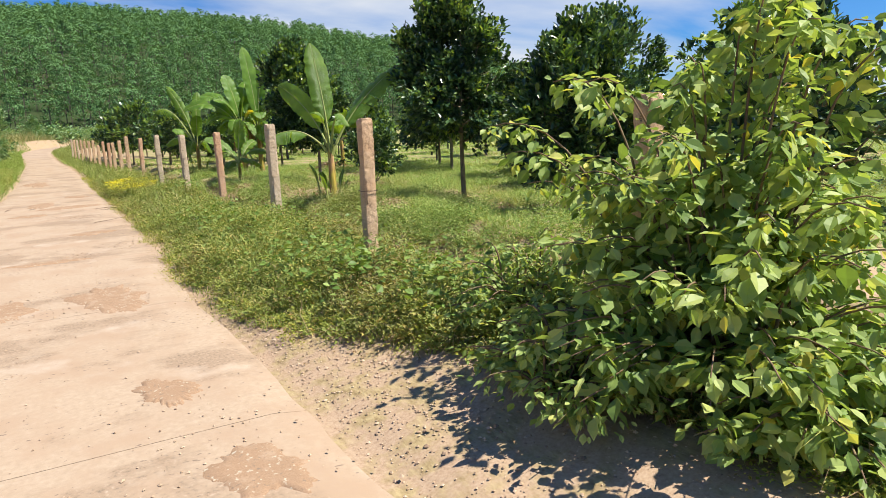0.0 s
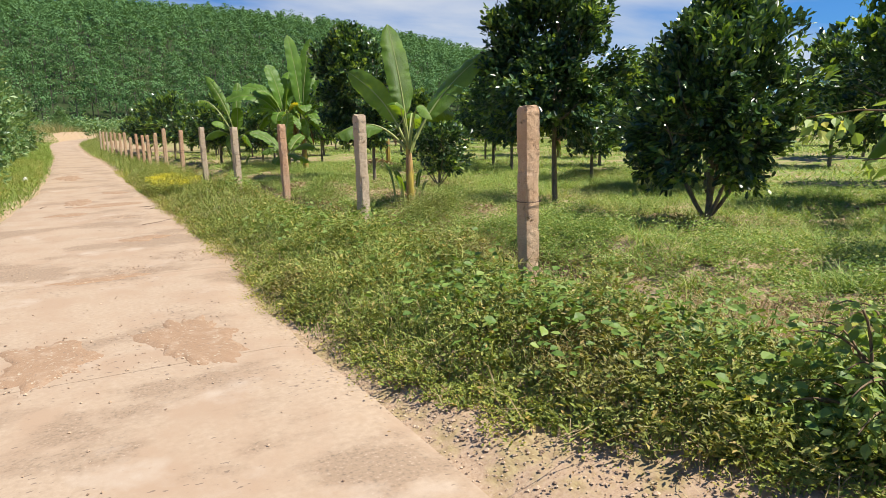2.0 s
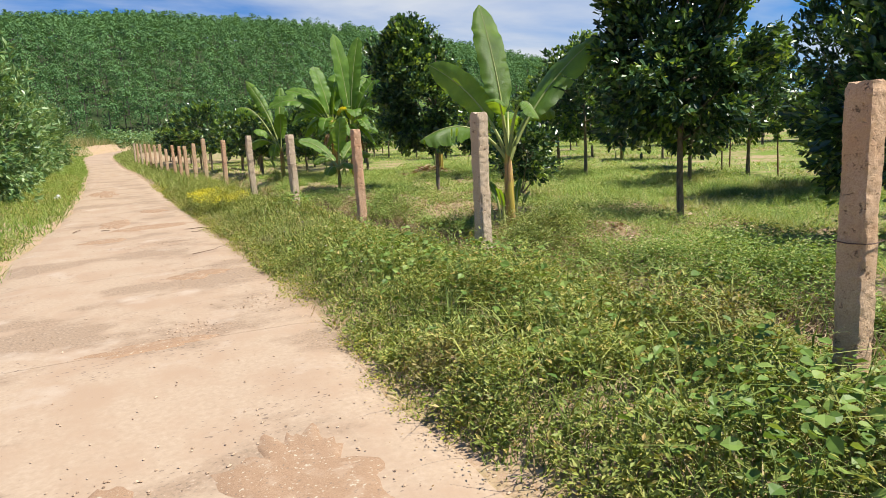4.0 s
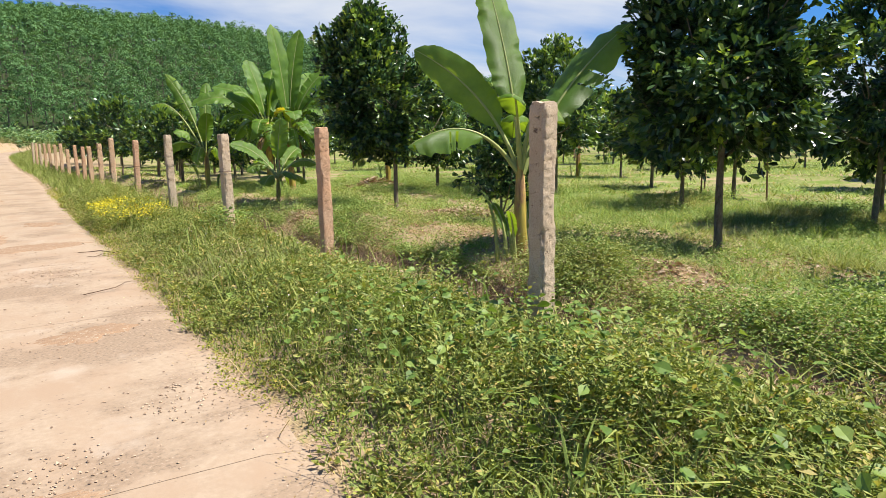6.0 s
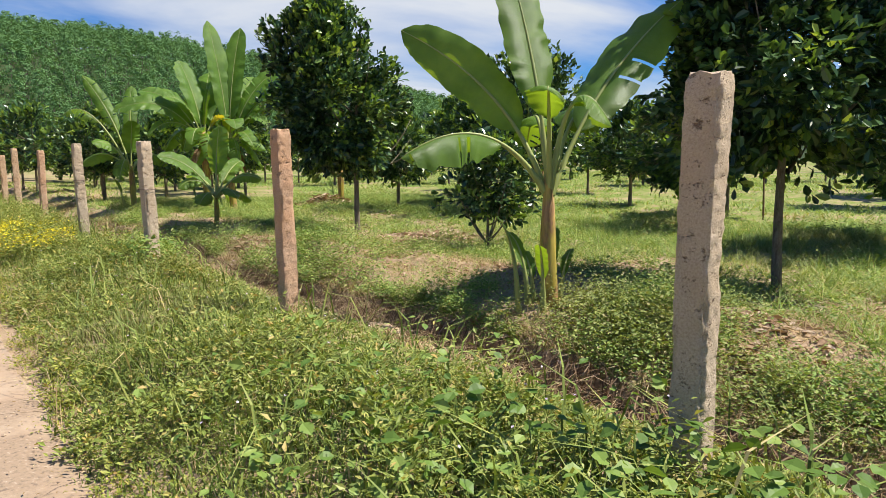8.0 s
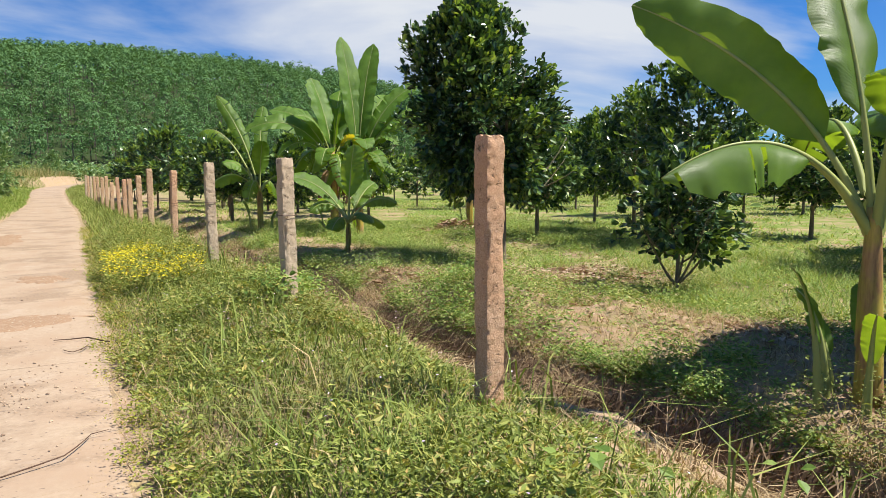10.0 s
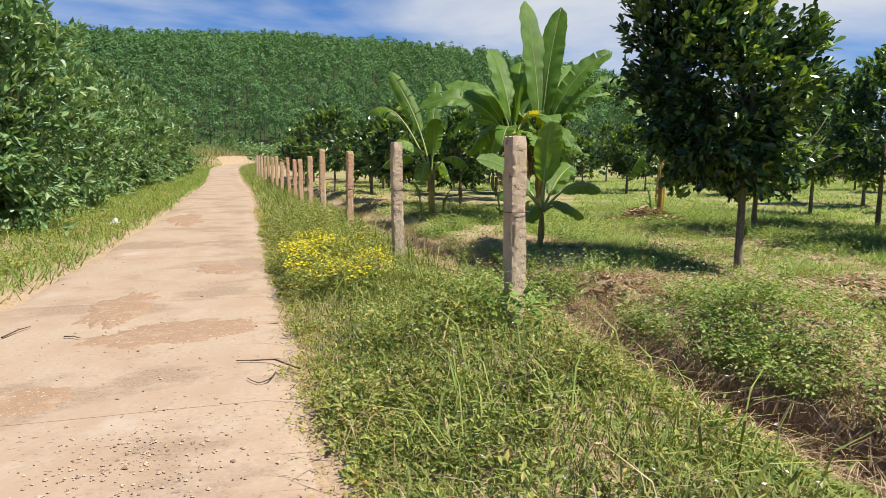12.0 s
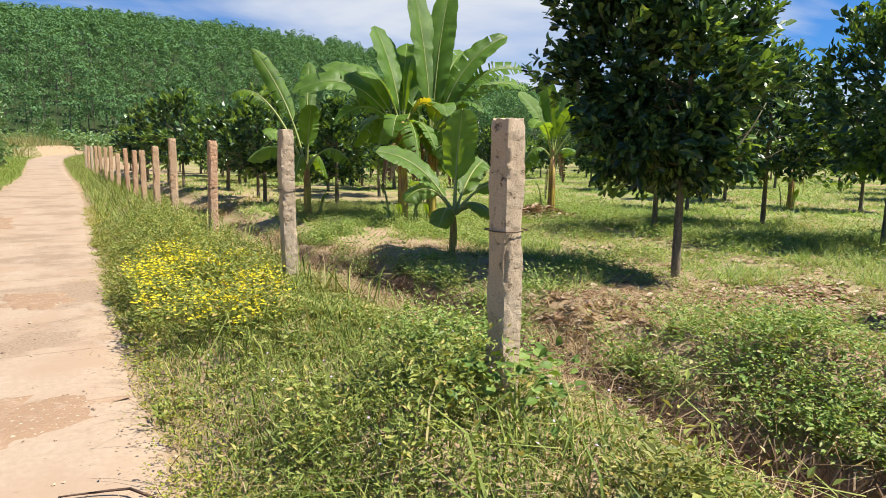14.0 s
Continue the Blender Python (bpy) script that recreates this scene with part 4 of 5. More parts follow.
def banana_leaf(start, knee, tip, width, seed, face=0.0, torn=0.0, stalk=0.2, hang=0.0):
    """One leaf: stalk and midrib (a tube) and the blade, folded along the rib, with waves and tears."""
    n = 26
    line = arc(start, knee, tip, n)
    length = np.linalg.norm(np.diff(line, axis=0), axis=1).sum()
    t = unit(np.gradient(line, axis=0))
    side = unit(np.cross(t, np.array([0, 0, 1.0])) + 1e-5)
    up = np.cross(side, t)
    c, s = math.cos(face), math.sin(face)
    side, up = side * c + up * s, up * c - side * s
    rib = tube(line, np.interp(np.linspace(0, 1, n), [0, stalk, 1], [0.028, 0.016, 0.003]), 6)
    rng = np.random.default_rng(seed)
    rows, cols = 56, 5
    f = np.linspace(stalk, 1.0, rows)
    pos = np.stack([np.interp(f, np.linspace(0, 1, n), line[:, i]) for i in range(3)], 1)
    sd = np.stack([np.interp(f, np.linspace(0, 1, n), side[:, i]) for i in range(3)], 1)
    u_ = np.stack([np.interp(f, np.linspace(0, 1, n), up[:, i]) for i in range(3)], 1)
    td = np.stack([np.interp(f, np.linspace(0, 1, n), t[:, i]) for i in range(3)], 1)
    g = (f - stalk) / (1 - stalk)
    prof = np.interp(g, [0, 0.06, 0.2, 0.5, 0.8, 0.93, 1.0], [0.03, 0.5, 0.88, 1.0, 0.84, 0.5, 0.04]) * width / 2
    vs, uvs, faces = [], [], []
    for sign in (-1, 1):
        at = sum(len(q) for q in vs)
        w = np.linspace(0, 1, cols)[None]
        ripple = 0.07 * np.sin(g * 30 + 9 * vnoise(g * 6, g * 0 + sign, 1.0, seed + 2) + sign + rng.uniform(0, 6))[:, None] * w ** 2 + 0.10 * (vnoise(g * 9 + seed, g * 0 + sign, 1.0, seed) - 0.5)[:, None] * w
        droop = -(0.22 + hang) * w ** 2 + (0.30 - 0.5 * hang) * w
        v = (pos[:, None] + sign * sd[:, None] * (w * prof[:, None])[..., None] + u_[:, None] * ((droop + ripple) * prof[:, None])[..., None]
             + td[:, None] * (0.22 * w * prof[:, None])[..., None])
        edge = 1 + 0.12 * (vnoise(g * 22, g * 0, 1.0, seed + 4) - 0.5)
        v = pos[:, None] + (v - pos[:, None]) * edge[:, None, None]
        vs.append(v.reshape(-1, 3))
        uvs.append(np.stack([np.repeat(g * length * 6, cols), np.tile(w.ravel(), rows) * 0.25], 1))
        cut = rng.uniform(0, 1, rows - 1) < torn
        for i in range(rows - 1):
            last = cols - 1 if not cut[i] else 1
            for j in range(last):
                a = at + i * cols + j
                faces.append((a, a + cols, a + cols + 1, a + 1) if sign > 0 else (a, a + 1, a + cols + 1, a + cols))
    return rib, (np.concatenate(vs), [np.array(faces)]), np.concatenate(uvs)


def banana(x, y, stem, radius, leaf_list, label, seed, suckers=0, skirt=0):
    """stem: crown height above the ground; leaf_list: tip offset (x, y, height), knee share and height, width, face, torn, yellow."""
    z0 = float(ground_z(x, y))
    plant = thing("banana_plant", (x, y, z0), label, "banana plant", "banana plants of the orchard")
    rng = np.random.default_rng(seed)
    zz = np.linspace(-0.1, stem, 14)
    wob = np.stack([0.02 * np.sin(zz * 2.2 + seed), 0.02 * np.cos(zz * 1.7 + seed), zz], 1)
    geo = [tube(wob, np.interp(zz, [-0.1, 0.1, stem * 0.8, stem], [radius * 1.35, radius * 1.15, radius * 0.75, radius * 0.5]), 12)]
    for i in range(7):
        a = rng.uniform(0, 6.28)
        za, zb = rng.uniform(0, stem * 0.5), rng.uniform(0.6, 1.0) * stem
        o = np.array([np.cos(a), np.sin(a), 0]) * radius * 0.55
        geo.append(tube([o * 1.25 + (0, 0, za), o * 1.1 + (0, 0, (za + zb) / 2), o * 0.8 + (0, 0, zb)], [radius * 0.45, radius * 0.55, radius * 0.3], 7))
    part("pseudostem", merge(*geo), M_BAN_STEM, plant, smooth=True)
    for i, (tx, ty, tz, kf, kz, width, face, torn, yellow, *more) in enumerate(leaf_list):
        stalk, sag = more if more else (0.2, 0.0)
        start = (0.02 * tx, 0.02 * ty, stem * 0.86)
        rib, blade, uv = banana_leaf(start, (kf * tx, kf * ty, kz), (tx, ty, tz), width, seed * 31 + i, face, torn, stalk, sag)
        lf = part("leaf", blade, M_BAN_YELLOW if yellow else M_BAN, plant, "yellowing leaf" if yellow else "", smooth=True, uv=uv)
        part("midrib", rib, M_BAN_RIB, lf, smooth=True)
    for i in range(skirt):
        a, reach, low = i * 2.4 + rng.uniform(-0.4, 0.4), rng.uniform(0.55, 1.05), stem * rng.uniform(0.45, 1.0)
        rib, blade, uv = banana_leaf((0, 0, stem * 0.8), (0.5 * reach * math.cos(a), 0.5 * reach * math.sin(a), stem * rng.uniform(1.15, 1.4)), (reach * math.cos(a), reach * math.sin(a), low), rng.uniform(0.36, 0.5), seed * 57 + i, rng.uniform(-0.5, 0.5), 0.12, 0.25, 0.5)
        lf = part("leaf", blade, M_BAN, plant, smooth=True, uv=uv)
        part("midrib", rib, M_BAN_RIB, lf, smooth=True)
    for i in range(skirt):
        a = rng.uniform(0, 6.28)
        d = np.array([np.cos(a), np.sin(a), 0])
        r0 = stem * rng.uniform(0.75, 0.95)
        rib, blade, uv = banana_leaf(d * radius * 0.6 + (0, 0, r0), d * 0.3 + (0, 0, r0 + 0.1), d * 0.34 + (0, 0, r0 - rng.uniform(0.6, 0.9)), 0.16, seed * 77 + i, 0.8, 0.3)
        lf = part("dead_leaf", blade, M_LITTER, plant, "dry hanging brown leaf", smooth=True, uv=uv)
    for i in range(suckers):
        a = rng.uniform(0, 6.28) if i else 2.6
        d = np.array([np.cos(a), np.sin(a), 0])
        b = d * rng.uniform(0.14, 0.24)
        h = rng.uniform(0.3, 0.6) if i else 0.72
        rib, blade, uv = banana_leaf(b + (0, 0, -0.03), b * 1.1 + (0, 0, h * 0.8), b + d * 0.18 + (0, 0, h), 0.11, seed * 91 + i, 0.3, 0.0, 0.35)
        lf = part("sucker_leaf", blade, M_BAN, plant, smooth=True, uv=uv)
        part("sucker_stem", rib, M_BAN_RIB, lf, smooth=True)
    return plant


banana(4.50, 11.06, 1.02, 0.058, [
    (-0.48, 1.22, 2.22, 0.22, 1.72, 0.40, 1.3, 0.0, 0, 0.30, 0.1), (-0.06, 0.50, 2.92, 0.15, 1.85, 0.42, 0.35, 0.0, 0, 0.30, 0.15), (1.36, -0.25, 2.46, 0.30, 1.80, 0.46, -0.55, 0.03, 0, 0.27, 0.25),
    (-1.10, 0.42, 1.17, 0.42, 1.62, 0.36, 0.25, 0.05, 0, 0.36, 0.75), (1.10, 0.40, 1.48, 0.45, 1.80, 0.36, -0.5, 0.0, 0, 0.36, 0.5), (0.22, -0.40, 1.38, 0.28, 2.02, 0.32, 0.2, 0.0, 0, 0.45, 0.5), (-0.38, -0.30, 1.62, 0.5, 1.80, 0.30, 0.3, 0.0, 0, 0.4, 0.4),
    (0.5, 0.7, 1.25, 0.5, 1.9, 0.34, 0.0, 0.05, 0, 0.36, 0.4)],
    "young banana plant with broad bright green leaves", 3, suckers=6)
banana(5.0, 19.15, 0.58, 0.034, [
    (0.16, 0.10, 1.74, 0.15, 1.15, 0.50, 0.15, 0.0, 0, 0.3, 0.1), (-0.85, 0.37, 1.22, 0.4, 1.2, 0.34, 0.7, 0.0, 0), (-0.62, 0.1, 0.66, 0.5, 1.0, 0.30, 0.6, 0.0, 0, 0.3, 0.3), (0.70, -0.37, 0.78, 0.5, 1.05, 0.30, -0.6, 0.0, 0, 0.3, 0.3),
    (0.62, 0.3, 1.12, 0.5, 1.05, 0.32, -0.6, 0.0, 0), (0.15, -0.58, 0.5, 0.5, 0.8, 0.28, 0.0, 0.0, 0, 0.3, 0.3), (-0.25, 0.62, 0.8, 0.5, 1.0, 0.28, 0.0, 0.0, 0), (0.62, -0.1, 0.40, 0.5, 0.7, 0.28, -0.5, 0.0, 0, 0.3, 0.4), (-0.45, -0.4, 0.40, 0.5, 0.7, 0.28, 0.4, 0.0, 0, 0.3, 0.4)],
    "small banana plant with dark green leaves", 5)
banana(6.15, 22.7, 1.8, 0.075, [
    (-0.30, 0.45, 3.40, 0.2, 2.6, 0.72, 0.1, 0.0, 0), (-1.65, 0.9, 2.25, 0.4, 2.85, 0.52, 0.75, 0.05, 0), (-1.0, 1.2, 2.75, 0.35, 2.75, 0.58, 0.5, 0.0, 0), (0.55, 0.9, 3.25, 0.2, 2.6, 0.58, 0.1, 0.0, 0),
    (0.55, -0.3, 1.85, 0.5, 2.5, 0.42, 0.2, 0.1, 1), (-0.5, -0.6, 1.5, 0.5, 2.2, 0.40, 0.0, 0.12, 0), (-0.9, -0.2, 2.5, 0.35, 2.7, 0.5, 0.6, 0.05, 0), (0.9, 0.4, 2.1, 0.4, 2.6, 0.46, -0.5, 0.1, 0), (-1.1, 0.4, 1.7, 0.5, 2.4, 0.36, 0.7, 0.2, 0), (0.2, -0.8, 1.3, 0.5, 2.1, 0.34, 0.1, 0.2, 0), (0.3, 0.2, 2.9, 0.3, 2.6, 0.3, 0.5, 0.0, 0), (-0.7, 0.8, 1.4, 0.5, 2.2, 0.36, 0.4, 0.15, 0)],
    "tall banana plant with broad leaves in a clump", 7, suckers=4, skirt=7)
banana(6.75, 22.75, 1.7, 0.075, [
    (-0.18, 0.45, 4.4, 0.15, 3.0, 0.56, 0.2, 0.0, 0), (0.55, 0.30, 4.3, 0.15, 3.0, 0.54, -0.3, 0.02, 0), (1.25, -0.5, 3.35, 0.3, 3.0, 0.50, -0.8, 0.08, 0), (1.45, -0.75, 2.75, 0.4, 3.0, 0.52, -0.7, 0.35, 0),
    (1.75, -0.5, 2.45, 0.45, 2.9, 0.50, -0.6, 0.35, 0), (0.5, 1.0, 2.6, 0.4, 2.9, 0.56, 0.0, 0.1, 0), (-0.1, -0.7, 1.9, 0.5, 2.5, 0.46, 0.0, 0.05, 0), (0.7, -0.6, 2.0, 0.5, 2.6, 0.44, -0.4, 0.2, 0), (1.0, 0.5, 3.2, 0.3, 2.9, 0.42, -0.6, 0.15, 0), (0.9, 0.2, 1.6, 0.5, 2.3, 0.36, -0.5, 0.25, 0), (0.2, -0.9, 1.5, 0.5, 2.2, 0.36, -0.2, 0.1, 0), (-0.8, 0.3, 2.4, 0.4, 2.6, 0.4, 0.6, 0.1, 0)],
    "tall banana plant with wind-torn leaves in a clump", 8, suckers=3, skirt=7)
banana(4.95, 24.2, 1.05, 0.06, [
    (-0.62, 1.2, 3.15, 0.25, 2.2, 0.34, 0.9, 0.06, 0, 0.35, 0.2), (-1.15, 0.9, 2.2, 0.55, 2.75, 0.32, 0.4, 0.3, 0, 0.4, 0.7), (0.30, 0.6, 2.9, 0.2, 2.2, 0.34, 0.0, 0.05, 0, 0.35, 0.1), (-0.80, -0.1, 1.52, 0.5, 1.75, 0.36, 0.7, 0.0, 0, 0.3, 0.3),
    (-1.0, 0.3, 1.05, 0.5, 1.6, 0.38, 0.6, 0.0, 0, 0.3, 0.5), (0.75, -0.3, 1.0, 0.5, 1.6, 0.38, -0.5, 0.2, 0, 0.3, 0.5), (0.04, -0.2, 2.05, 0.3, 1.6, 0.42, 0.1, 0.0, 0, 0.3, 0.0), (0.6, 0.5, 0.7, 0.5, 1.5, 0.36, -0.6, 0.15, 0, 0.3, 0.6), (-0.4, -0.5, 0.7, 0.4, 1.5, 0.34, 0.5, 0.1, 0, 0.3, 0.6)],
    "banana plant with broad green leaves beside the clump", 9, suckers=3)
FAR_BANANA = [(-0.6, 0.5, 2.6, 0.25, 2.2, 0.45, 0.7, 0.05, 0), (0.7, 0.3, 2.7, 0.25, 2.2, 0.45, 0.6, 0.1, 0), (0.1, -0.8, 2.2, 0.4, 2.4, 0.42, 0.3, 0.1, 0), (-0.9, -0.4, 1.8, 0.45, 2.3, 0.42, 0.2, 0.15, 0),
              (1.0, -0.4, 1.7, 0.45, 2.2, 0.4, 0.2, 0.1, 0), (0.0, 0.4, 3.0, 0.1, 2.3, 0.42, 1.0, 0.0, 0)]
for i, (x, y) in enumerate(((9.0, 5.5), (10.2, 23.5), (17.6, 22.6))):
    banana(x, y, 1.4, 0.07, FAR_BANANA, "banana plant with broad green leaves among the fruit trees", 11 + i, suckers=2, skirt=2)

# ---- the bush at the first post ----


def bush(cx, cy, rx, ry, top, count, leaf, extra, label, seed):
    """A shrub of many thin stems with drooping pointed leaves; extra: single far-reaching shoots."""
    rng = np.random.default_rng(seed)
    b = thing("bush", (cx, cy, float(ground_z(cx, cy))), label, "bush")
    wood, lf, ends = [], [], []
    for i in range(count):
        a = rng.uniform(0, 6.28)
        r = math.sqrt(rng.uniform(0.02, 1))
        h = top * (1 - 0.72 * r ** 2.2) * rng.uniform(0.3, 1.05)
        ends.append((rx * r * math.cos(a), ry * r * math.sin(a), max(h, 0.10), 0.3))
    for ex, ey, h, sag in ends + list(extra):
        s = np.array([ex * 0.18 + rng.normal(0, 0.06), ey * 0.2 + rng.normal(0, 0.06), -0.05])
        e = np.array([ex, ey, h])
        line = arc(s, (ex * 0.45, ey * 0.45, h * 1.05 + sag * 0.3), e, 10)
        wood.append(tube(line, np.linspace(0.009, 0.0025, 10), 5))
        n = int(26 + 24 * np.linalg.norm(e - s))
        f = rng.uniform(0.30, 1.0, n) ** 0.8
        p = np.stack([np.interp(f, np.linspace(0, 1, 10), line[:, k]) for k in range(3)], 1)
        an = rng.uniform(0, 6.28, n)
        d = np.stack([np.cos(an), np.sin(an), rng.uniform(-1.5, 0.2, n)], 1)
        p = p + unit(d) * rng.uniform(0.01, 0.12, (n, 1))
        up = np.array([0, 0, 1.0]) + rng.normal(0, 0.45, (n, 3))
        sz = rng.uniform(leaf[0], leaf[1], n) * np.where(f > 0.93, 0.7, 1)
        lf.append(leaves(p, d, up, sz, sz * rng.uniform(0.60, 0.80, n)))
    for stem in wood:
        part("stem", stem, M_STEM_BARK, b, smooth=True)
    part("foliage", merge(*lf), M_BUSH, b)


bush(2.35, 1.5, 0.95, 1.0, 1.45, 150, (0.05, 0.11),
     [(0.05, 1.85, 1.22, 0.55), (-0.05, 1.55, 1.05, 0.5), (0.2, 1.6, 0.85, 0.5), (0.22, -0.05, 1.82, 0.2), (0.30, -0.12, 1.72, 0.2), (0.42, -0.35, 1.6, 0.25), (0.12, -0.3, 1.6, 0.2),
      (-0.35, 0.5, 1.42, 0.3), (-0.2, 0.9, 1.45, 0.3), (0.1, 0.3, 1.5, 0.3), (0.5, -0.5, 1.5, 0.3), (0.15, 0.05, 1.66, 0.2)],
     "leafy bright green bush with drooping pointed leaves at the road edge", 17)
bush(2.25, 2.75, 0.62, 0.55, 0.62, 60, (0.035, 0.065), [], "low green bush beside the first fence post", 18)

bush(1.72, 1.85, 0.42, 0.62, 0.42, 62, (0.03, 0.062), [], "low dark weed bush in the shade of the larger bush", 20)
bush(2.2, 0.95, 0.6, 0.42, 0.42, 46, (0.05, 0.095), [(-0.25, 0.7, 0.5, 0.3), (0.1, 0.3, 0.7, 0.3)], "low sprawling pale green bush by the road edge", 19)

# ---- growth on the ground ----
RNG = np.random.default_rng(23)


def scatter(n, x0, x1, y0, y1, keep):
    x, y = RNG.uniform(x0, x1, n), RNG.uniform(y0, y1, n)
    m = RNG.uniform(0, 1, n) < keep(x, y)
    return x[m], y[m]


def on_ground(x, y, lift=0.0):
    return np.column_stack([x, y, ground_z(x, y) + lift])


def verge(x, y):
    """How thick the growth stands on the verge between road and ditch."""
    inside = smooth(-0.10, 0.07, x - grass_edge(y) + 0.22 * (fbm(x, y, 0.5, 71) - 0.5))
    thin = smooth(3.3, 3.05, x - bend(y) + 0.5 * (fbm(x, y, 0.9, 73) - 0.5))
    return inside * (1 - trench(x, y)) * (1 - 0.93 * bare(x, y)) * (0.03 + 0.97 * thin) * (0.72 + 0.5 * smooth(0.3, 0.6, fbm(x, y, 0.7, 72)))


def bare(x, y):
    """Worn soil strewn with dead leaves beyond the ditch, with hardly any growth."""
    along, across = (x - 5.9) * 0.79 - (y - 16.1) * 0.61, (x - 5.9) * 0.61 + (y - 16.1) * 0.79
    b = 1.2 * np.exp(-(along / 1.8) ** 2 - (across / 0.95) ** 2) + 0.6 * np.exp(-((x - 5.2) / 0.5) ** 2 - ((y - 12.6) / 0.7) ** 2) + np.exp(-((x - 6.5) / 0.9) ** 2 - ((y - 6.9) / 0.55) ** 2) + np.exp(-((x - 6.3) / 0.8) ** 2 - ((y - 9.4) / 0.5) ** 2)
    b = b + 0.9 * np.exp(-((x - 4.8) / 0.8) ** 2 - ((y - 16.0) / 0.45) ** 2) + 0.7 * np.exp(-((x - 4.9) / 0.5) ** 2 - ((y - 9.5) / 0.5) ** 2)
    u = x - bend(y)
    wide = np.interp(y, [5, 7.5, 10], [4.2, 4.6, 6.4])
    strip = smooth(3.1, 3.3, u) * smooth(wide, wide - 1.2, u) * smooth(2.0, 4.0, y) * smooth(0.485, 0.56, 0.65 * fbm(x, y, 1.1, 105) + 0.35 * fbm(x, y, 0.35, 106) + 0.05 * smooth(0.35, 0.1, np.abs(u - 3.3)))
    return np.clip(b + 0.5 * (fbm(x, y, 0.5, 70) - 0.5) * (b > 0.15) + strip, 0, 1)


# grass of the verge, near and far
x, y = scatter(190000, 0.85, 4.4, 0.3, 26, verge)
tall = 0.6 + 0.8 * fbm(x, y, 1.0, 75)
rim = smooth(0.0, 0.5, x - grass_edge(y))
h = RNG.gamma(6, 0.018, len(x)) * tall * (0.38 + 0.62 * rim) * (0.22 + 0.78 * smooth(2.95, 2.4, x))
stuff("verge_grass", blades(on_ground(x, y), h.clip(0.03, 0.42), RNG.uniform(0.004, 0.0105, len(x)), RNG.uniform(0.2, 1.6, len(x))), M_GRASS, "rank green roadside grass with dry tips", "grass")
x, y = scatter(5200, 0.95, 3.4, 0.8, 26, lambda a, b: verge(a, b) * smooth(0.2, 0.45, a - grass_edge(b)) * smooth(0.35, 0.6, fbm(a, b, 0.8, 76)))
stuff("long_grass", blades(on_ground(x, y), RNG.uniform(0.22, 0.46, len(x)), RNG.uniform(0.006, 0.013, len(x)), RNG.uniform(0.4, 1.8, len(x))), M_GRASS, "long arching grass blades above the verge", "grass")
x, y = scatter(60000, 1.3, 6.0, 26, 86, lambda a, b: smooth(0, 0.2, a - grass_edge(b)) * smooth(3.9, 3.3, a - bend(b)))
stuff("far_verge_grass", blades(on_ground(x, y), RNG.uniform(0.1, 0.4, len(x)), RNG.uniform(0.01, 0.022, len(x)), RNG.uniform(0.2, 1.2, len(x)), False), M_GRASS, "rank green grass along the fence", "grass")


# broad-leaved weeds of the verge
def weedy(x, y):
    return verge(x, y) * (0.15 + 0.85 * smooth(0.36, 0.56, fbm(x, y, 1.4, 77) + 0.12 * smooth(9.5, 3.0, y)))


def herbs(x, y, height, per, leaf, slim, hi=True, lift=0.0, rise=(-0.5, 0.7)):
    """Low plants: a few stems' worth of leaves round each spot, from the ground up."""
    n = len(x) * per
    cx, cy, ch = np.repeat(x, per), np.repeat(y, per), np.repeat(height, per)
    f = RNG.beta(1.7, 1.1, n)
    a = RNG.uniform(0, 6.28, n)
    out = RNG.uniform(0.0, 0.06, n) * (0.5 + f) * (1 + ch * 2)
    p = on_ground(cx, cy) + np.stack([out * np.cos(a), out * np.sin(a), f * ch + lift], 1)
    d = np.stack([np.cos(a), np.sin(a), RNG.uniform(*rise, n)], 1)
    up = np.array([0, 0, 1.0]) + RNG.normal(0, 0.5, (n, 3))
    sz = RNG.uniform(0.55, 1.2, n) * np.repeat(leaf, per) * (1.15 - 0.4 * f)
    return leaves(p, d, up, sz, sz * slim * RNG.uniform(0.8, 1.2, n), hi)


x, y = scatter(30000, 1.0, 4.3, 0.3, 24, weedy)
h = (0.05 + 0.42 * smooth(0.25, 0.75, fbm(x, y, 0.42, 79)) ** 1.3) * RNG.uniform(0.6, 1.3, len(x)) * (0.22 + 0.78 * smooth(0, 0.5, x - grass_edge(y))) * (0.14 + 0.86 * smooth(2.9, 2.35, x))
stuff("weeds", herbs(x, y, h, 24, RNG.uniform(0.02, 0.056, len(x)), 0.44, False, rise=(-0.2, 1.2)), M_WEED, "low broad-leaved weeds mixed into the roadside grass", "weeds")
# larger leaves that stand out of the weeds
drift = np.concatenate([strewn(900, 2.15, 3.7, 0.38, 0.7), strewn(500, 1.9, 5.0, 0.3, 0.5), strewn(500, 2.05, 9.3, 0.42, 0.75), strewn(120, 2.62, 14.75, 0.16, 0.14), strewn(260, 2.1, 7.4, 0.4, 0.8), strewn(160, 2.45, 8.3, 0.16, 0.3)])
drift = drift[drift[:, 0] > grass_edge(drift[:, 1]) + 0.15]
x, y = drift[:, 0], drift[:, 1]
n = len(x)
a = RNG.uniform(0, 6.28, n)
d = np.stack([np.cos(a), np.sin(a), RNG.uniform(-0.5, 0.25, n)], 1)
sz = RNG.uniform(0.035, 0.078, n)
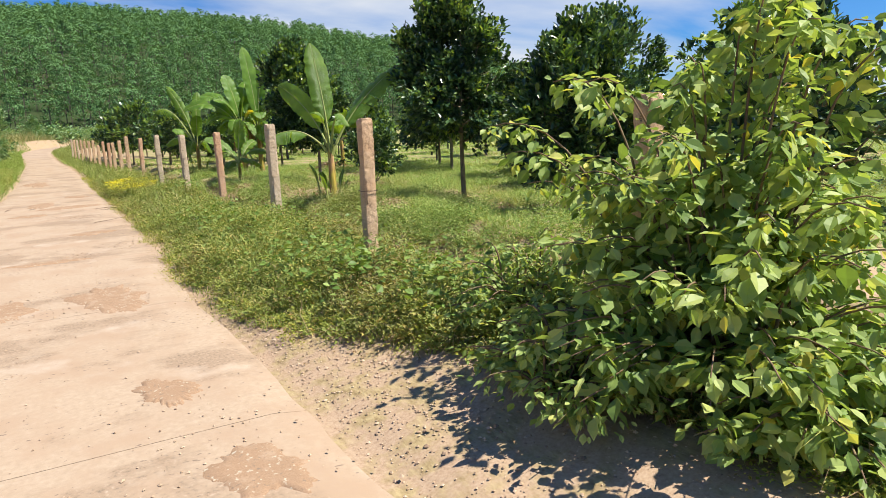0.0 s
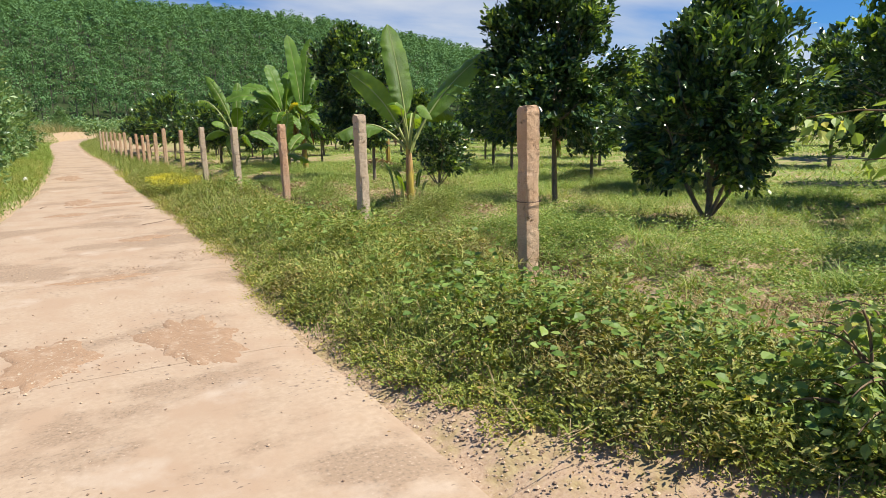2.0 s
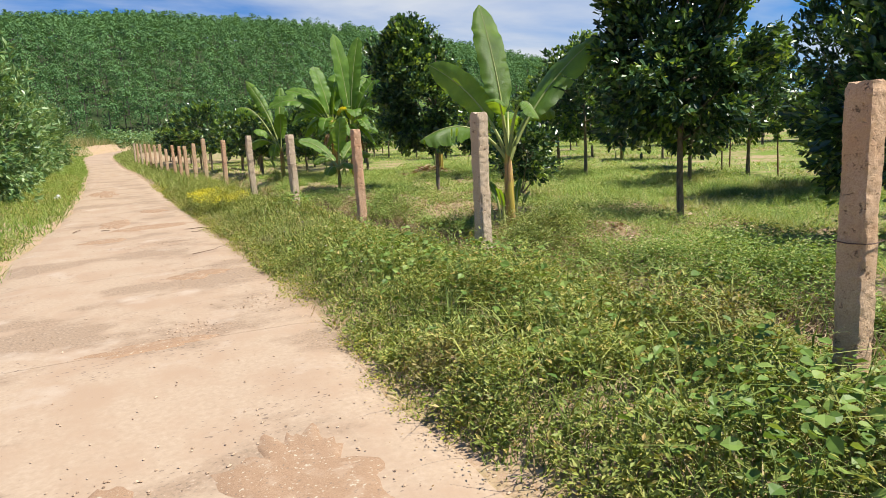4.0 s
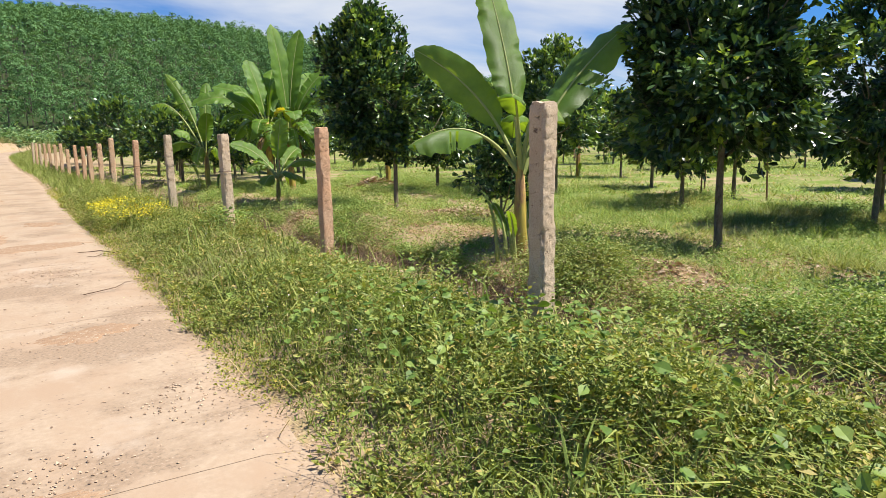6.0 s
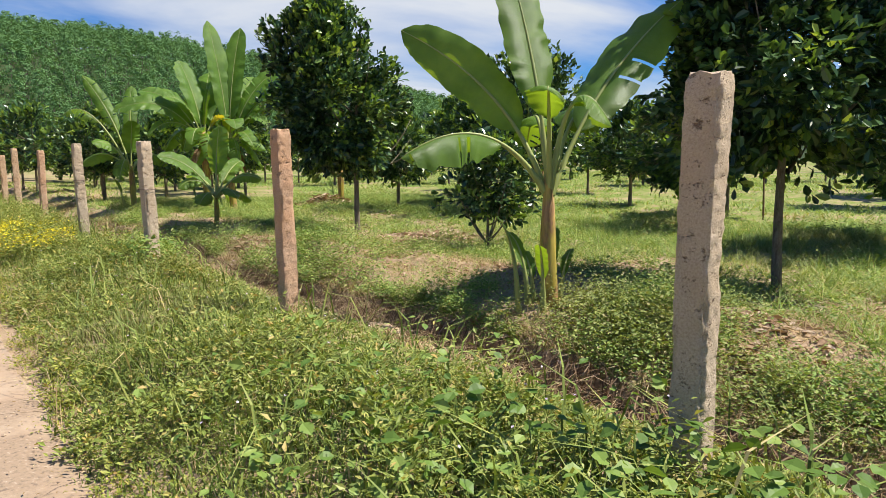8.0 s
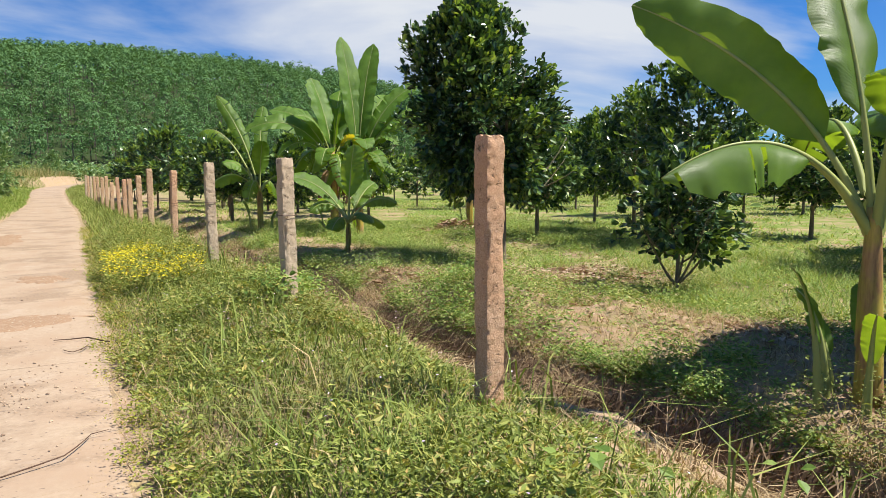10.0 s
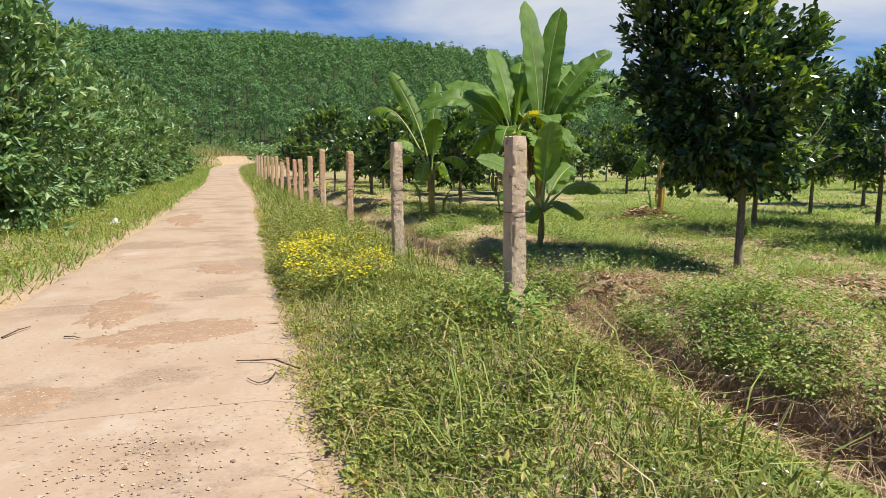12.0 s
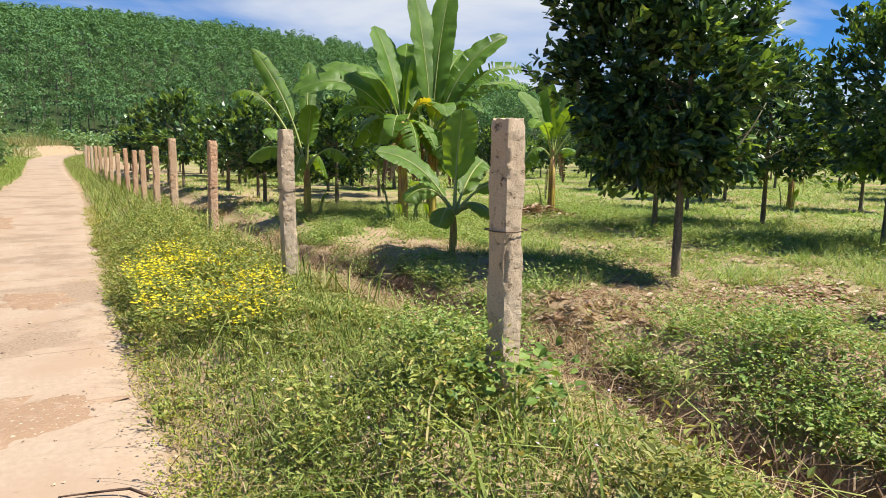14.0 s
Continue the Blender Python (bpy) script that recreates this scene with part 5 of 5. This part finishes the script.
stuff("vine_leaves", leaves(on_ground(x, y, 0.0) + np.column_stack([0 * x, 0 * x, 0.08 + 0.26 * RNG.beta(1.6, 1.6, n)]), d, np.array([0, 0, 1.0]) + RNG.normal(0, 0.4, (n, 3)), sz, sz * RNG.uniform(0.75, 0.95, n)), M_VINE, "creeping vine with rounded green leaves over the grass", "vine")
# straw on the sides of the ditch and in the verge
x, y = scatter(90000, 2.7, 4.9, 3.5, 30, lambda a, b: (1 - smooth(0.3, 0.7, trench(a, b))) * smooth(0.75, 0.35, np.abs(a - 3.65)) * smooth(0.34, 0.55, fbm(a, b, 0.8, 81)))
hang = RNG.uniform(0.04, 0.15, len(x))
stuff("ditch_straw", blades(on_ground(x, y), hang, RNG.uniform(0.004, 0.008, len(x)), RNG.uniform(0.6, 2.4, len(x))), M_STRAW, "dry brown grass hanging over the ditch sides", "dry grass")
x, y = scatter(26000, 3.7, 6.6, 6, 20, lambda a, b: bare(a, b) * (1 - trench(a, b)))
stuff("bank_straw", blades(on_ground(x, y, 0.008), RNG.uniform(0.03, 0.12, len(x)), RNG.uniform(0.003, 0.007, len(x)), RNG.uniform(1.2, 3.6, len(x))), M_STRAW, "matted dry grass on the bare bank", "dry grass")
x, y = scatter(20000, 2.65, 3.5, 3.0, 26, lambda a, b: smooth(0.40, 0.1, np.abs(a - 3.08)) * smooth(0.38, 0.55, fbm(a, b, 1.2, 82)))
stuff("straw_mat", blades(on_ground(x, y, 0.01), RNG.uniform(0.03, 0.09, len(x)), RNG.uniform(0.003, 0.006, len(x)), RNG.uniform(1.2, 3.6, len(x))), M_STRAW, "matted pale dry grass on the lip of the ditch", "dry grass")
x, y = scatter(8000, 0.8, 2.9, 0.5, 24, lambda a, b: smooth(-0.18, 0.1, a - grass_edge(b)) * (0.15 + 0.9 * smooth(0.45, 0.65, fbm(a, b, 0.9, 83)) + 0.8 * smooth(0.3, 0.0, a - grass_edge(b))))
stuff("verge_straw", blades(on_ground(x, y), RNG.uniform(0.03, 0.22, len(x)), RNG.uniform(0.003, 0.006, len(x)), RNG.uniform(0.8, 3.0, len(x))), M_STRAW, "dry stalks and dead grass in the verge", "dry grass")
# small weeds on the ditch sides and behind it
x, y = scatter(30000, 3.05, 6.8, 2.5, 26, lambda a, b: (0.06 + 0.94 * smooth(0.44, 0.58, fbm(a, b, 0.6, 85))) * smooth(6.8, 5.6, a) * (1 - 0.95 * bare(a, b)) * (1 - trench(a, b)))
mound = np.concatenate([strewn(420, 4.4, 14.7, 0.45, 0.5), strewn(350, 4.3, 9.9, 0.3, 0.5), strewn(500, 4.25, 8.4, 0.25, 0.7)])
x, y = np.concatenate([x, mound[:, 0]]), np.concatenate([y, mound[:, 1]])
stuff("bank_weeds", herbs(x, y, (0.03 + 0.22 * smooth(0.3, 0.75, fbm(x, y, 0.5, 86)) * smooth(3.55, 4.0, x)) * RNG.uniform(0.6, 1.3, len(x)), 15, RNG.uniform(0.02, 0.046, len(x)), 0.5, False), M_SWARD, "small green weeds on the ditch bank", "weeds")


# leafy plants that crowd and overhang the drain
x, y = scatter(4200, 3.85, 4.9, 5.0, 25, lambda a, b: smooth(0.50, 0.60, fbm(a, b, 0.75, 101) + 0.06 * smooth(0.3, 0.0, np.abs(a - 4.12))) * (1 - trench(a, b)) * (1 - bare(a, b)))
lush = np.concatenate([strewn(110, 4.4, 14.8, 0.36, 0.5), strewn(110, 4.15, 14.0, 0.15, 0.45), strewn(180, 2.85, 15.6, 0.18, 0.25), strewn(260, 4.15, 8.1, 0.16, 0.8), strewn(160, 4.15, 10.0, 0.18, 0.45)])
lush = lush[trench(lush[:, 0], lush[:, 1]) < 0.3]
x, y = np.concatenate([x, lush[:, 0]]), np.concatenate([y, lush[:, 1]])
stuff("ditch_plants", herbs(x, y, RNG.uniform(0.10, 0.34, len(x)), 30, RNG.uniform(0.025, 0.048, len(x)), 0.52, False), M_SWARD, "leafy green plants crowding over the drain", "weeds")
# plants on the far rim, leaning over the drain
y = RNG.uniform(6, 19, 1500)
x = drain_mid(y) + 0.27 + np.abs(RNG.normal(0, 0.1, len(y)))
ok = fbm(x, y, 0.7, 108) > 0.50
x, y = x[ok], y[ok]
stuff("rim_plants", herbs(x, y, RNG.uniform(0.06, 0.22, len(x)), 22, RNG.uniform(0.022, 0.05, len(x)), 0.5, False), M_SWARD, "leafy green weeds leaning over the rim of the drain", "weeds")
y = RNG.uniform(6, 19, 1500)
x = drain_mid(y) + RNG.uniform(0.12, 0.30, len(y))
p = np.column_stack([x, y, ground_z(drain_mid(y) + 0.36, y) + 0.01])
drop = RNG.uniform(0.08, 0.38, len(y))
tipx = np.stack([-RNG.uniform(0.02, 0.16, len(y)), RNG.normal(0, 0.15, len(y)), -drop], 1)
w = np.column_stack([np.zeros(len(y)), RNG.uniform(0.002, 0.005, len(y)), np.zeros(len(y))])
hv = np.stack([p - w, p + w, p + tipx * 0.5 + w - (0.04, 0, 0), p + tipx * 0.5 - w - (0.04, 0, 0), p + tipx], 1).reshape(-1, 3)
at = (np.arange(len(y)) * 5)[:, None]
stuff("hanging_roots", (hv, [np.array([[0, 1, 2, 3]]) + at, np.array([[3, 2, 4]]) + at]), M_ROOT, "fine brown roots hanging down the drain wall", "roots")
# roots and dead stalks that hang into the drain
x, y = scatter(60000, 3.1, 4.4, 5.5, 25, lambda a, b: smooth(0.05, 0.35, trench(a, b)) * smooth(0.97, 0.75, trench(a, b)))
stuff("drain_roots", blades(on_ground(x, y, 0.03), RNG.uniform(0.06, 0.26, len(x)), RNG.uniform(0.003, 0.008, len(x)), RNG.uniform(1.2, 3.4, len(x))), M_ROOT, "brown roots and dead stalks in the drain", "dry grass")
# low yellowish weeds that creep onto the road edge
x, y = scatter(13000, 0.75, 2.4, 0.6, 30, lambda a, b: smooth(-0.17, -0.04, a - grass_edge(b) + 0.25 * (fbm(a, b, 0.35, 102) - 0.5)) * smooth(0.34, 0.1, a - grass_edge(b)) * smooth(0.36, 0.52, fbm(a, b, 0.6, 103)))
stuff("edge_weeds", herbs(x, y, RNG.uniform(0.02, 0.10, len(x)), 15, RNG.uniform(0.012, 0.028, len(x)), 0.6, False), M_EDGE, "low yellowish weeds creeping onto the road edge", "weeds")


# orchard grass, shorter and in patches
def sward(x, y):
    return (0.12 + 0.88 * smooth(0.38, 0.52, 0.6 * fbm(x, y, 2.3, 87) + 0.4 * fbm(x, y, 0.7, 98))) * smooth(4.0, 4.6, x) * (1 - 0.95 * bare(x, y))


x, y = scatter(210000, 4.0, 11.5, 3.0, 27, sward)
stuff("orchard_grass", blades(on_ground(x, y), (RNG.gamma(5, 0.018, len(x)) * (0.35 + 1.5 * smooth(0.35, 0.7, fbm(x, y, 0.55, 97)))).clip(0.02, 0.28), RNG.uniform(0.004, 0.010, len(x)), RNG.uniform(0.3, 1.4, len(x)), False), M_SWARD, "short green grass in patches under the fruit trees", "grass")
x, y = scatter(170000, 4.2, 40, 2, 48, lambda a, b: smooth(0.28, 0.46, fbm(a, b, 3.3, 88)) * smooth(9.0, 12, np.maximum(a, b * 0.45)))
stuff("far_orchard_grass", blades(on_ground(x, y), RNG.uniform(0.04, 0.17, len(x)), RNG.uniform(0.02, 0.045, len(x)), RNG.uniform(0.6, 2.2, len(x)), False), M_SWARD, "grass between the far fruit trees", "grass")
x, y = scatter(30000, 4.4, 13, 3, 27, lambda a, b: (0.2 + 0.8 * smooth(0.38, 0.56, fbm(a, b, 1.3, 94))) * (1 - 0.95 * bare(a, b)))
stuff("orchard_weeds", herbs(x, y, (0.02 + 0.26 * smooth(0.42, 0.75, fbm(x, y, 0.55, 95))) * RNG.uniform(0.6, 1.3, len(x)), 9, RNG.uniform(0.028, 0.062, len(x)), 0.45, False), M_SWARD, "green weeds in tufts under the fruit trees", "weeds")
# taller tufts of grass between the trees
x, y = scatter(3000, 3.95, 12.5, 4, 26, lambda a, b: smooth(0.44, 0.58, fbm(a, b, 1.2, 104)) * (1 - bare(a, b)))
x, y = np.repeat(x, 30) + RNG.normal(0, 0.055, len(x) * 30), np.repeat(y, 30) + RNG.normal(0, 0.055, len(y) * 30)
stuff("grass_tufts", blades(on_ground(x, y), RNG.uniform(0.10, 0.32, len(x)), RNG.uniform(0.006, 0.013, len(x)), RNG.uniform(0.5, 1.7, len(x)), False), M_SWARD, "taller tufts of bright grass between the fruit trees", "grass")
# fallen leaves under the trees and by the ditch
x1, y1 = scatter(9000, 4.2, 10, 5, 22, lambda a, b: smooth(0.52, 0.40, fbm(a, b, 2.3, 87)) * 0.6)
cl = np.concatenate([strewn(2400, 5.7, 16.2, 0.9, 0.4), strewn(900, 6.9, 15.8, 0.5, 0.35), strewn(500, 6.3, 14.6, 0.5, 0.25), strewn(400, 4.9, 9.7, 0.35, 0.4), strewn(500, 5.1, 16.8, 0.4, 0.35), strewn(350, 6.6, 9.7, 0.5, 0.4), strewn(250, 4.9, 10.7, 0.3, 0.2), strewn(400, 6.0, 12.4, 0.7, 0.3), strewn(400, 6.2, 7.2, 0.6, 0.4)])
x, y = np.concatenate([x1, cl[:, 0]]), np.concatenate([y1, cl[:, 1]])
n = len(x)
a = RNG.uniform(0, 6.28, n)
d = np.stack([np.cos(a), np.sin(a), RNG.uniform(-0.1, 0.3, n)], 1)
sz = RNG.uniform(0.04, 0.13, n)
stuff("fallen_leaves", leaves(on_ground(x, y, 0.012), d, np.array([0, 0, 1.0]) + RNG.normal(0, 0.35, (n, 3)), sz, sz * 0.5), M_LITTER, "brown fallen leaves on the orchard soil", "leaf litter")
y = np.linspace(0.5, 22, 3200) + RNG.normal(0, 0.1, 3200)
x = grass_edge(y) - 0.05 + RNG.normal(0.0, 0.12, 3200)
a = RNG.uniform(0, 6.28, 3200)
d = np.stack([np.cos(a), np.sin(a), RNG.uniform(-0.1, 0.3, 3200)], 1)
sz = RNG.uniform(0.008, 0.024, 3200)
stuff("edge_litter", leaves(np.column_stack([x, y, np.maximum(ground_z(x, y), 0.0) + 0.012]), d, np.array([0, 0, 1.0]) + RNG.normal(0, 0.2, (3200, 3)), sz, sz * 0.5), M_STRAW, "dry leaf bits on the road edge", "leaf litter")
# the left verge
x, y = scatter(120000, -4.5, 0.3, 12, 84, lambda a, b: smooth(-0.05, 0.2, road_left(b) - a + 0.25 * (fbm(a, b, 0.8, 89) - 0.5)) * smooth(-4.5, -2.5, a))
stuff("far_side_grass", blades(on_ground(x, y), RNG.gamma(5, 0.03, len(x)).clip(0.04, 0.4), RNG.uniform(0.008, 0.02, len(x)), RNG.uniform(0.3, 1.3, len(x)), False), M_LAWN, "green grass between the road and the acacias", "grass")

x, y = scatter(7000, -4.2, -0.8, 13, 40, lambda a, b: smooth(0.0, 0.3, road_left(b) - a) * smooth(0.38, 0.52, fbm(a, b, 0.9, 107)))
stuff("far_side_weeds", herbs(x, y, RNG.uniform(0.05, 0.22, len(x)), 14, RNG.uniform(0.03, 0.055, len(x)), 0.55, False), M_WEED, "low green weeds below the young acacias", "weeds")

# ---- yellow flowering plant by the fence ----
fl = thing("flower_patch", (1.95, 18.3, float(ground_z(1.95, 18.3))), "low plant covered in small yellow flowers on the verge", "flowers")


def flower_spots(m, sx, sy, seed):
    px, py = RNG.uniform(-sx, sx, m), RNG.uniform(-sy, sy, m)
    px = px + 0.12 * py
    ok = (px / sx) ** 2 + (py / sy) ** 2 + 0.9 * (fbm(px + 7, py + 7, 0.5, seed) - 0.45) < 0.95
    ok &= RNG.uniform(0, 1, m) < smooth(0.30, 0.60, fbm(px + 3, py + 3, 0.33, seed + 4)) + 0.12
    return px[ok], py[ok]


def flower_height(px, py):
    return 0.12 + 0.20 * fbm(px + 5, py + 5, 0.45, 96)


px, py = flower_spots(5200, 0.62, 1.9, 93)
m = len(px)
a = RNG.uniform(0, 6.28, m)
hh = flower_height(px, py) * RNG.uniform(0.75, 1.25, m)
d = np.stack([np.cos(a), np.sin(a), RNG.uniform(-0.1, 0.4, m)], 1)
sz = RNG.uniform(0.018, 0.034, m)
part("petals", leaves(np.stack([px, py, hh], 1), d, np.array([0, 0, 1.0]) + RNG.normal(0, 0.4, (m, 3)), sz, sz * 0.9, False), M_YELLOW, fl, "bright yellow petals")
px, py = flower_spots(16000, 0.62, 1.9, 93)
m = len(px)
a = RNG.uniform(0, 6.28, m)
hh = flower_height(px, py) * RNG.uniform(0.1, 1.0, m)
d = np.stack([np.cos(a), np.sin(a), RNG.uniform(-0.3, 0.4, m)], 1)
sz = RNG.uniform(0.02, 0.045, m)
part("foliage", leaves(np.stack([px, py, hh], 1), d, np.array([0, 0, 1.0]) + RNG.normal(0, 0.5, (m, 3)), sz, sz * 0.6, False), M_WEED, fl)
# small pale florets in the grass
fx, fy = scatter(420, 1.5, 2.9, 9, 16, lambda a, b: 0.35 + 0 * a)
n = len(fx)
a = RNG.uniform(0, 6.28, n)
d = np.stack([np.cos(a), np.sin(a), RNG.uniform(0, 0.6, n)], 1)
stuff("florets", leaves(on_ground(fx, fy, 0.2) + np.column_stack([0 * fx, 0 * fx, RNG.uniform(0, 0.08, n)]), d, np.array([0, 0, 1.0]) + RNG.normal(0, 0.3, (n, 3)), 0.014, 0.013, False), M_FLORET, "tiny pale lilac florets in the grass", "flowers")

# ---- twigs and litter on the road ----


def twig(points, r, label):
    pts = np.array([(a, b, 0.014 + c) for a, b, c in points])
    fine = np.concatenate([arc(pts[i], (pts[i] + pts[i + 1]) / 2 + RNG.normal(0, 0.008, 3) * (1, 1, 0), pts[i + 1], 4) for i in range(len(pts) - 1)])
    return tagged(part("twig", tube(fine, np.linspace(r, r * 0.5, len(fine)), 5), M_TWIG, smooth=True), label, "twig")


twig([(1.24, 15.04, 0.0), (1.10, 15.24, 0.012), (0.98, 15.3, 0.0), (0.86, 15.33, 0.0)], 0.007, "thin crooked dead twig lying on the road edge")
twig([(1.09, 15.02, 0.0), (1.04, 14.86, 0.01), (0.98, 14.84, 0.0), (0.92, 14.95, 0.0)], 0.005, "short bent dead twig lying on the road")
twig([(-0.78, 16.45, 0.0), (-0.72, 16.62, 0.01), (-0.67, 16.75, 0.0)], 0.007, "dead twig lying on the far side of the road")
twig([(-0.35, 16.34, 0.0), (-0.28, 16.31, 0.004), (-0.22, 16.25, 0.0)], 0.006, "short dead twig lying on the concrete")
twig([(0.62, 12.62, 0.0), (0.9, 12.72, 0.012), (1.02, 12.98, 0.0), (1.1, 13.0, 0.0)], 0.004, "dead twig by the grass edge")
for sx, sy, lean, tall_ in ((15.0, 15.8, 0.05, 1.05), (13.6, 13.4, -0.06, 0.95), (13.8, 15.1, 0.03, 1.0)):
    z = float(ground_z(sx, sy))
    pole = tube(arc((0, 0, -0.1), (lean * 0.3, 0.01, tall_ * 0.5), (lean, 0.02, tall_), 6), np.linspace(0.022, 0.016, 6), 7)
    stake = part("stake", pole, M_STEM_BARK, smooth=True)
    stake.matrix_basis = pose(sx, sy, z)
    tagged(stake, "thin wooden stake standing in the orchard grass", "stake", "stakes of the orchard")
q = RNG.normal(0, 1, (420, 2)) * (0.42, 0.24)
a = RNG.uniform(0, 6.28, 420)
lift = 0.26 * np.exp(-(q[:, 0] / 0.5) ** 2 - (q[:, 1] / 0.3) ** 2) * RNG.uniform(0.2, 1, 420) + 0.03
q = q + (9.5, 23.1)
stuff("dead_leaf_heap", leaves(np.column_stack([q, ground_z(q[:, 0], q[:, 1]) + lift]), np.stack([np.cos(a), np.sin(a), RNG.uniform(-0.2, 0.4, 420)], 1), np.array([0, 0, 1.0]) + RNG.normal(0, 0.5, (420, 3)), RNG.uniform(0.1, 0.28, 420), RNG.uniform(0.05, 0.1, 420)), M_LITTER, "heap of dry brown leaves under the fruit trees", "leaf litter")
cup = tube([(0, 0, 0), (0.02, 0, 0.05), (0.05, 0.02, 0.11), (0.06, 0.02, 0.13)], [0.05, 0.075, 0.085, 0.03], 9)
bag = part("plastic_scrap", (cup[0] * (1 + 0.25 * (RNG.uniform(0, 1, (len(cup[0]), 1)) - 0.5)), cup[1]), M_PLASTIC)
bag.matrix_basis = pose(-1.3, 24.8, float(ground_z(-1.3, 24.8)) + 0.03, 60, 20, 30)
tagged(bag, "crumpled white plastic scrap on the grass", "litter")

# ---- reeds and shrubs where the road swings away ----
x, y = scatter(30000, -14, 14, 76, 112, lambda a, b: smooth(0.25, 0.5, fbm(a, b, 3.0, 91)) * smooth(0.4, 1.4, np.maximum(a - road_right(b), road_left(b) - a)))
stuff("reeds", blades(on_ground(x, y), RNG.uniform(0.5, 1.3, len(x)) * (0.5 + 1.2 * fbm(x, y, 4.0, 92)), RNG.uniform(0.03, 0.07, len(x)), RNG.uniform(0.2, 0.9, len(x)), False), M_REED, "tall pale reeds and dry grass at the bend of the road", "reeds")
x, y = scatter(2600, -34, 44, 92, 126, lambda a, b: smooth(1.0, 3.0, np.abs(a - bend(b) - 0.5)) * smooth(0.3, 0.5, fbm(a, b, 5.0, 109)))
stuff("far_scrub", herbs(x, y, RNG.uniform(0.6, 2.6, len(x)), 26, RNG.uniform(0.3, 0.7, len(x)), 0.6, False), M_ACACIA, "rough green scrub at the foot of the wooded slope", "scrub")
for i in range(34):
    x = float(rng_a.uniform(-30, 30)) if i < 12 else float(rng_a.uniform(-9, 3.2))
    y = float(rng_a.uniform(94, 110)) + abs(x) * 0.2 if i < 12 else float(rng_a.uniform(72, 86))
    if abs(x - float(bend(y))) < 4:
        continue
    t = thing("shrub", (x, y, float(ground_z(x, y))), "rounded green shrub below the wooded slope", "shrub", "shrubs below the slope", turn=float(rng_a.uniform(0, 360)), size=float(rng_a.uniform(0.7, 1.2)) * (0.5 if i >= 12 else 1.0))
    part("trunk", THIN_ACACIAS[i % 3][0], M_BARK, t)
    part("crown", THIN_ACACIAS[i % 3][1], M_ACACIA, t)

# ---- the wooded hill ----


def forest():
    """Plantation trees in loose rows: each crown is a few lumps of leaf clumps on a bare trunk."""
    rng = np.random.default_rng(31)
    pts = []
    for d in np.arange(121, 336, 5.2):
        step = math.degrees(4.0 / d)
        for az in np.arange(-23, 49, step):
            dd, aa = d + rng.normal(0, 1.5), np.radians(az + rng.normal(0, 0.28 * step))
            pts.append((1 + dd * np.sin(aa), 10 + dd * np.cos(aa), dd))
    pts = np.array(pts)
    z0 = ground_z(pts[:, 0], pts[:, 1])
    h = rng.uniform(7.0, 10.5, len(pts))
    crowns = []
    for lo_d, hi_d, lumps, per, low, high in ((0, 165, 9, 44, 0.24, 0.46), (165, 240, 7, 27, 0.36, 0.66), (240, 999, 6, 16, 0.52, 0.95)):
        sel = (pts[:, 2] >= lo_d) & (pts[:, 2] < hi_d)
        q, zq, hq = pts[sel], z0[sel], h[sel]
        n = len(q)
        wide = rng.uniform(1.75, 2.6, (n, 1))
        t = np.linspace(0.30 if lo_d == 0 else 0.48, 0.93, lumps)[None] + rng.uniform(-0.04, 0.04, (n, lumps))
        a = np.arange(lumps)[None] * 2.4 + rng.uniform(0, 6.28, (n, 1)) + rng.uniform(-0.5, 0.5, (n, lumps))
        off = wide * np.interp(t, [0.3, 0.6, 0.8, 0.95], [0.8, 0.72, 0.5, 0.08]) * rng.uniform(0.6, 1.15, (n, lumps))
        hub = np.stack([q[:, :1] + off * np.cos(a), q[:, 1:2] + off * np.sin(a), zq[:, None] + hq[:, None] * t], -1)
        size = wide * np.interp(t, [0.45, 0.7, 0.95], [0.55, 0.60, 0.42]) * rng.uniform(0.8, 1.2, (n, lumps))
        nrm = unit(rng.normal(0, 1, (n, lumps, per, 3)) + (0, 0, 0.45))
        p = (hub[:, :, None] + nrm * (size[:, :, None] * rng.uniform(0.75, 1.05, (n, lumps, per)))[..., None] * (1, 1, 0.8)).reshape(-1, 3)
        m = len(p)
        up = nrm.reshape(-1, 3) * 0.8 + np.repeat((unit(hub - np.stack([q[:, 0], q[:, 1], zq + hq * 0.6], -1)[:, None])).reshape(-1, 3), per, 0) * 0.8 + rng.normal(0, 0.14, (m, 3))
        dv = unit(np.cross(up, rng.normal(0, 1, (m, 3))))
        sz = rng.uniform(low, high, m)
        crowns.append(leaves(p - dv * sz[:, None] * 0.5, dv, up, sz, sz * rng.uniform(0.55, 0.95, m), False))
    k = len(pts)
    tr = np.stack([pts[:, 0], pts[:, 1], z0 - 0.3], 1)
    side = np.array([[-1, -0.6, 0], [1, -0.6, 0], [0, 1, 0]]) * 0.09
    low = tr[:, None] + side[None]
    high = low + np.array([0, 0, 1.0]) * (h[:, None, None] * 0.75)
    q = np.array([[0, 1, 4, 3], [1, 2, 5, 4], [2, 0, 3, 5]])
    trunks = (np.concatenate([low, high], 1).reshape(-1, 3), [(q[None] + (np.arange(k) * 6)[:, None, None]).reshape(-1, 4)])
    stuff("forest_crowns", merge(*crowns), M_FOREST, "dense plantation trees with dark green crowns on the hill", "forest")
    stuff("forest_trunks", trunks, M_FOREST_BARK, "slender pale trunks of the plantation on the hill", "forest")


forest()
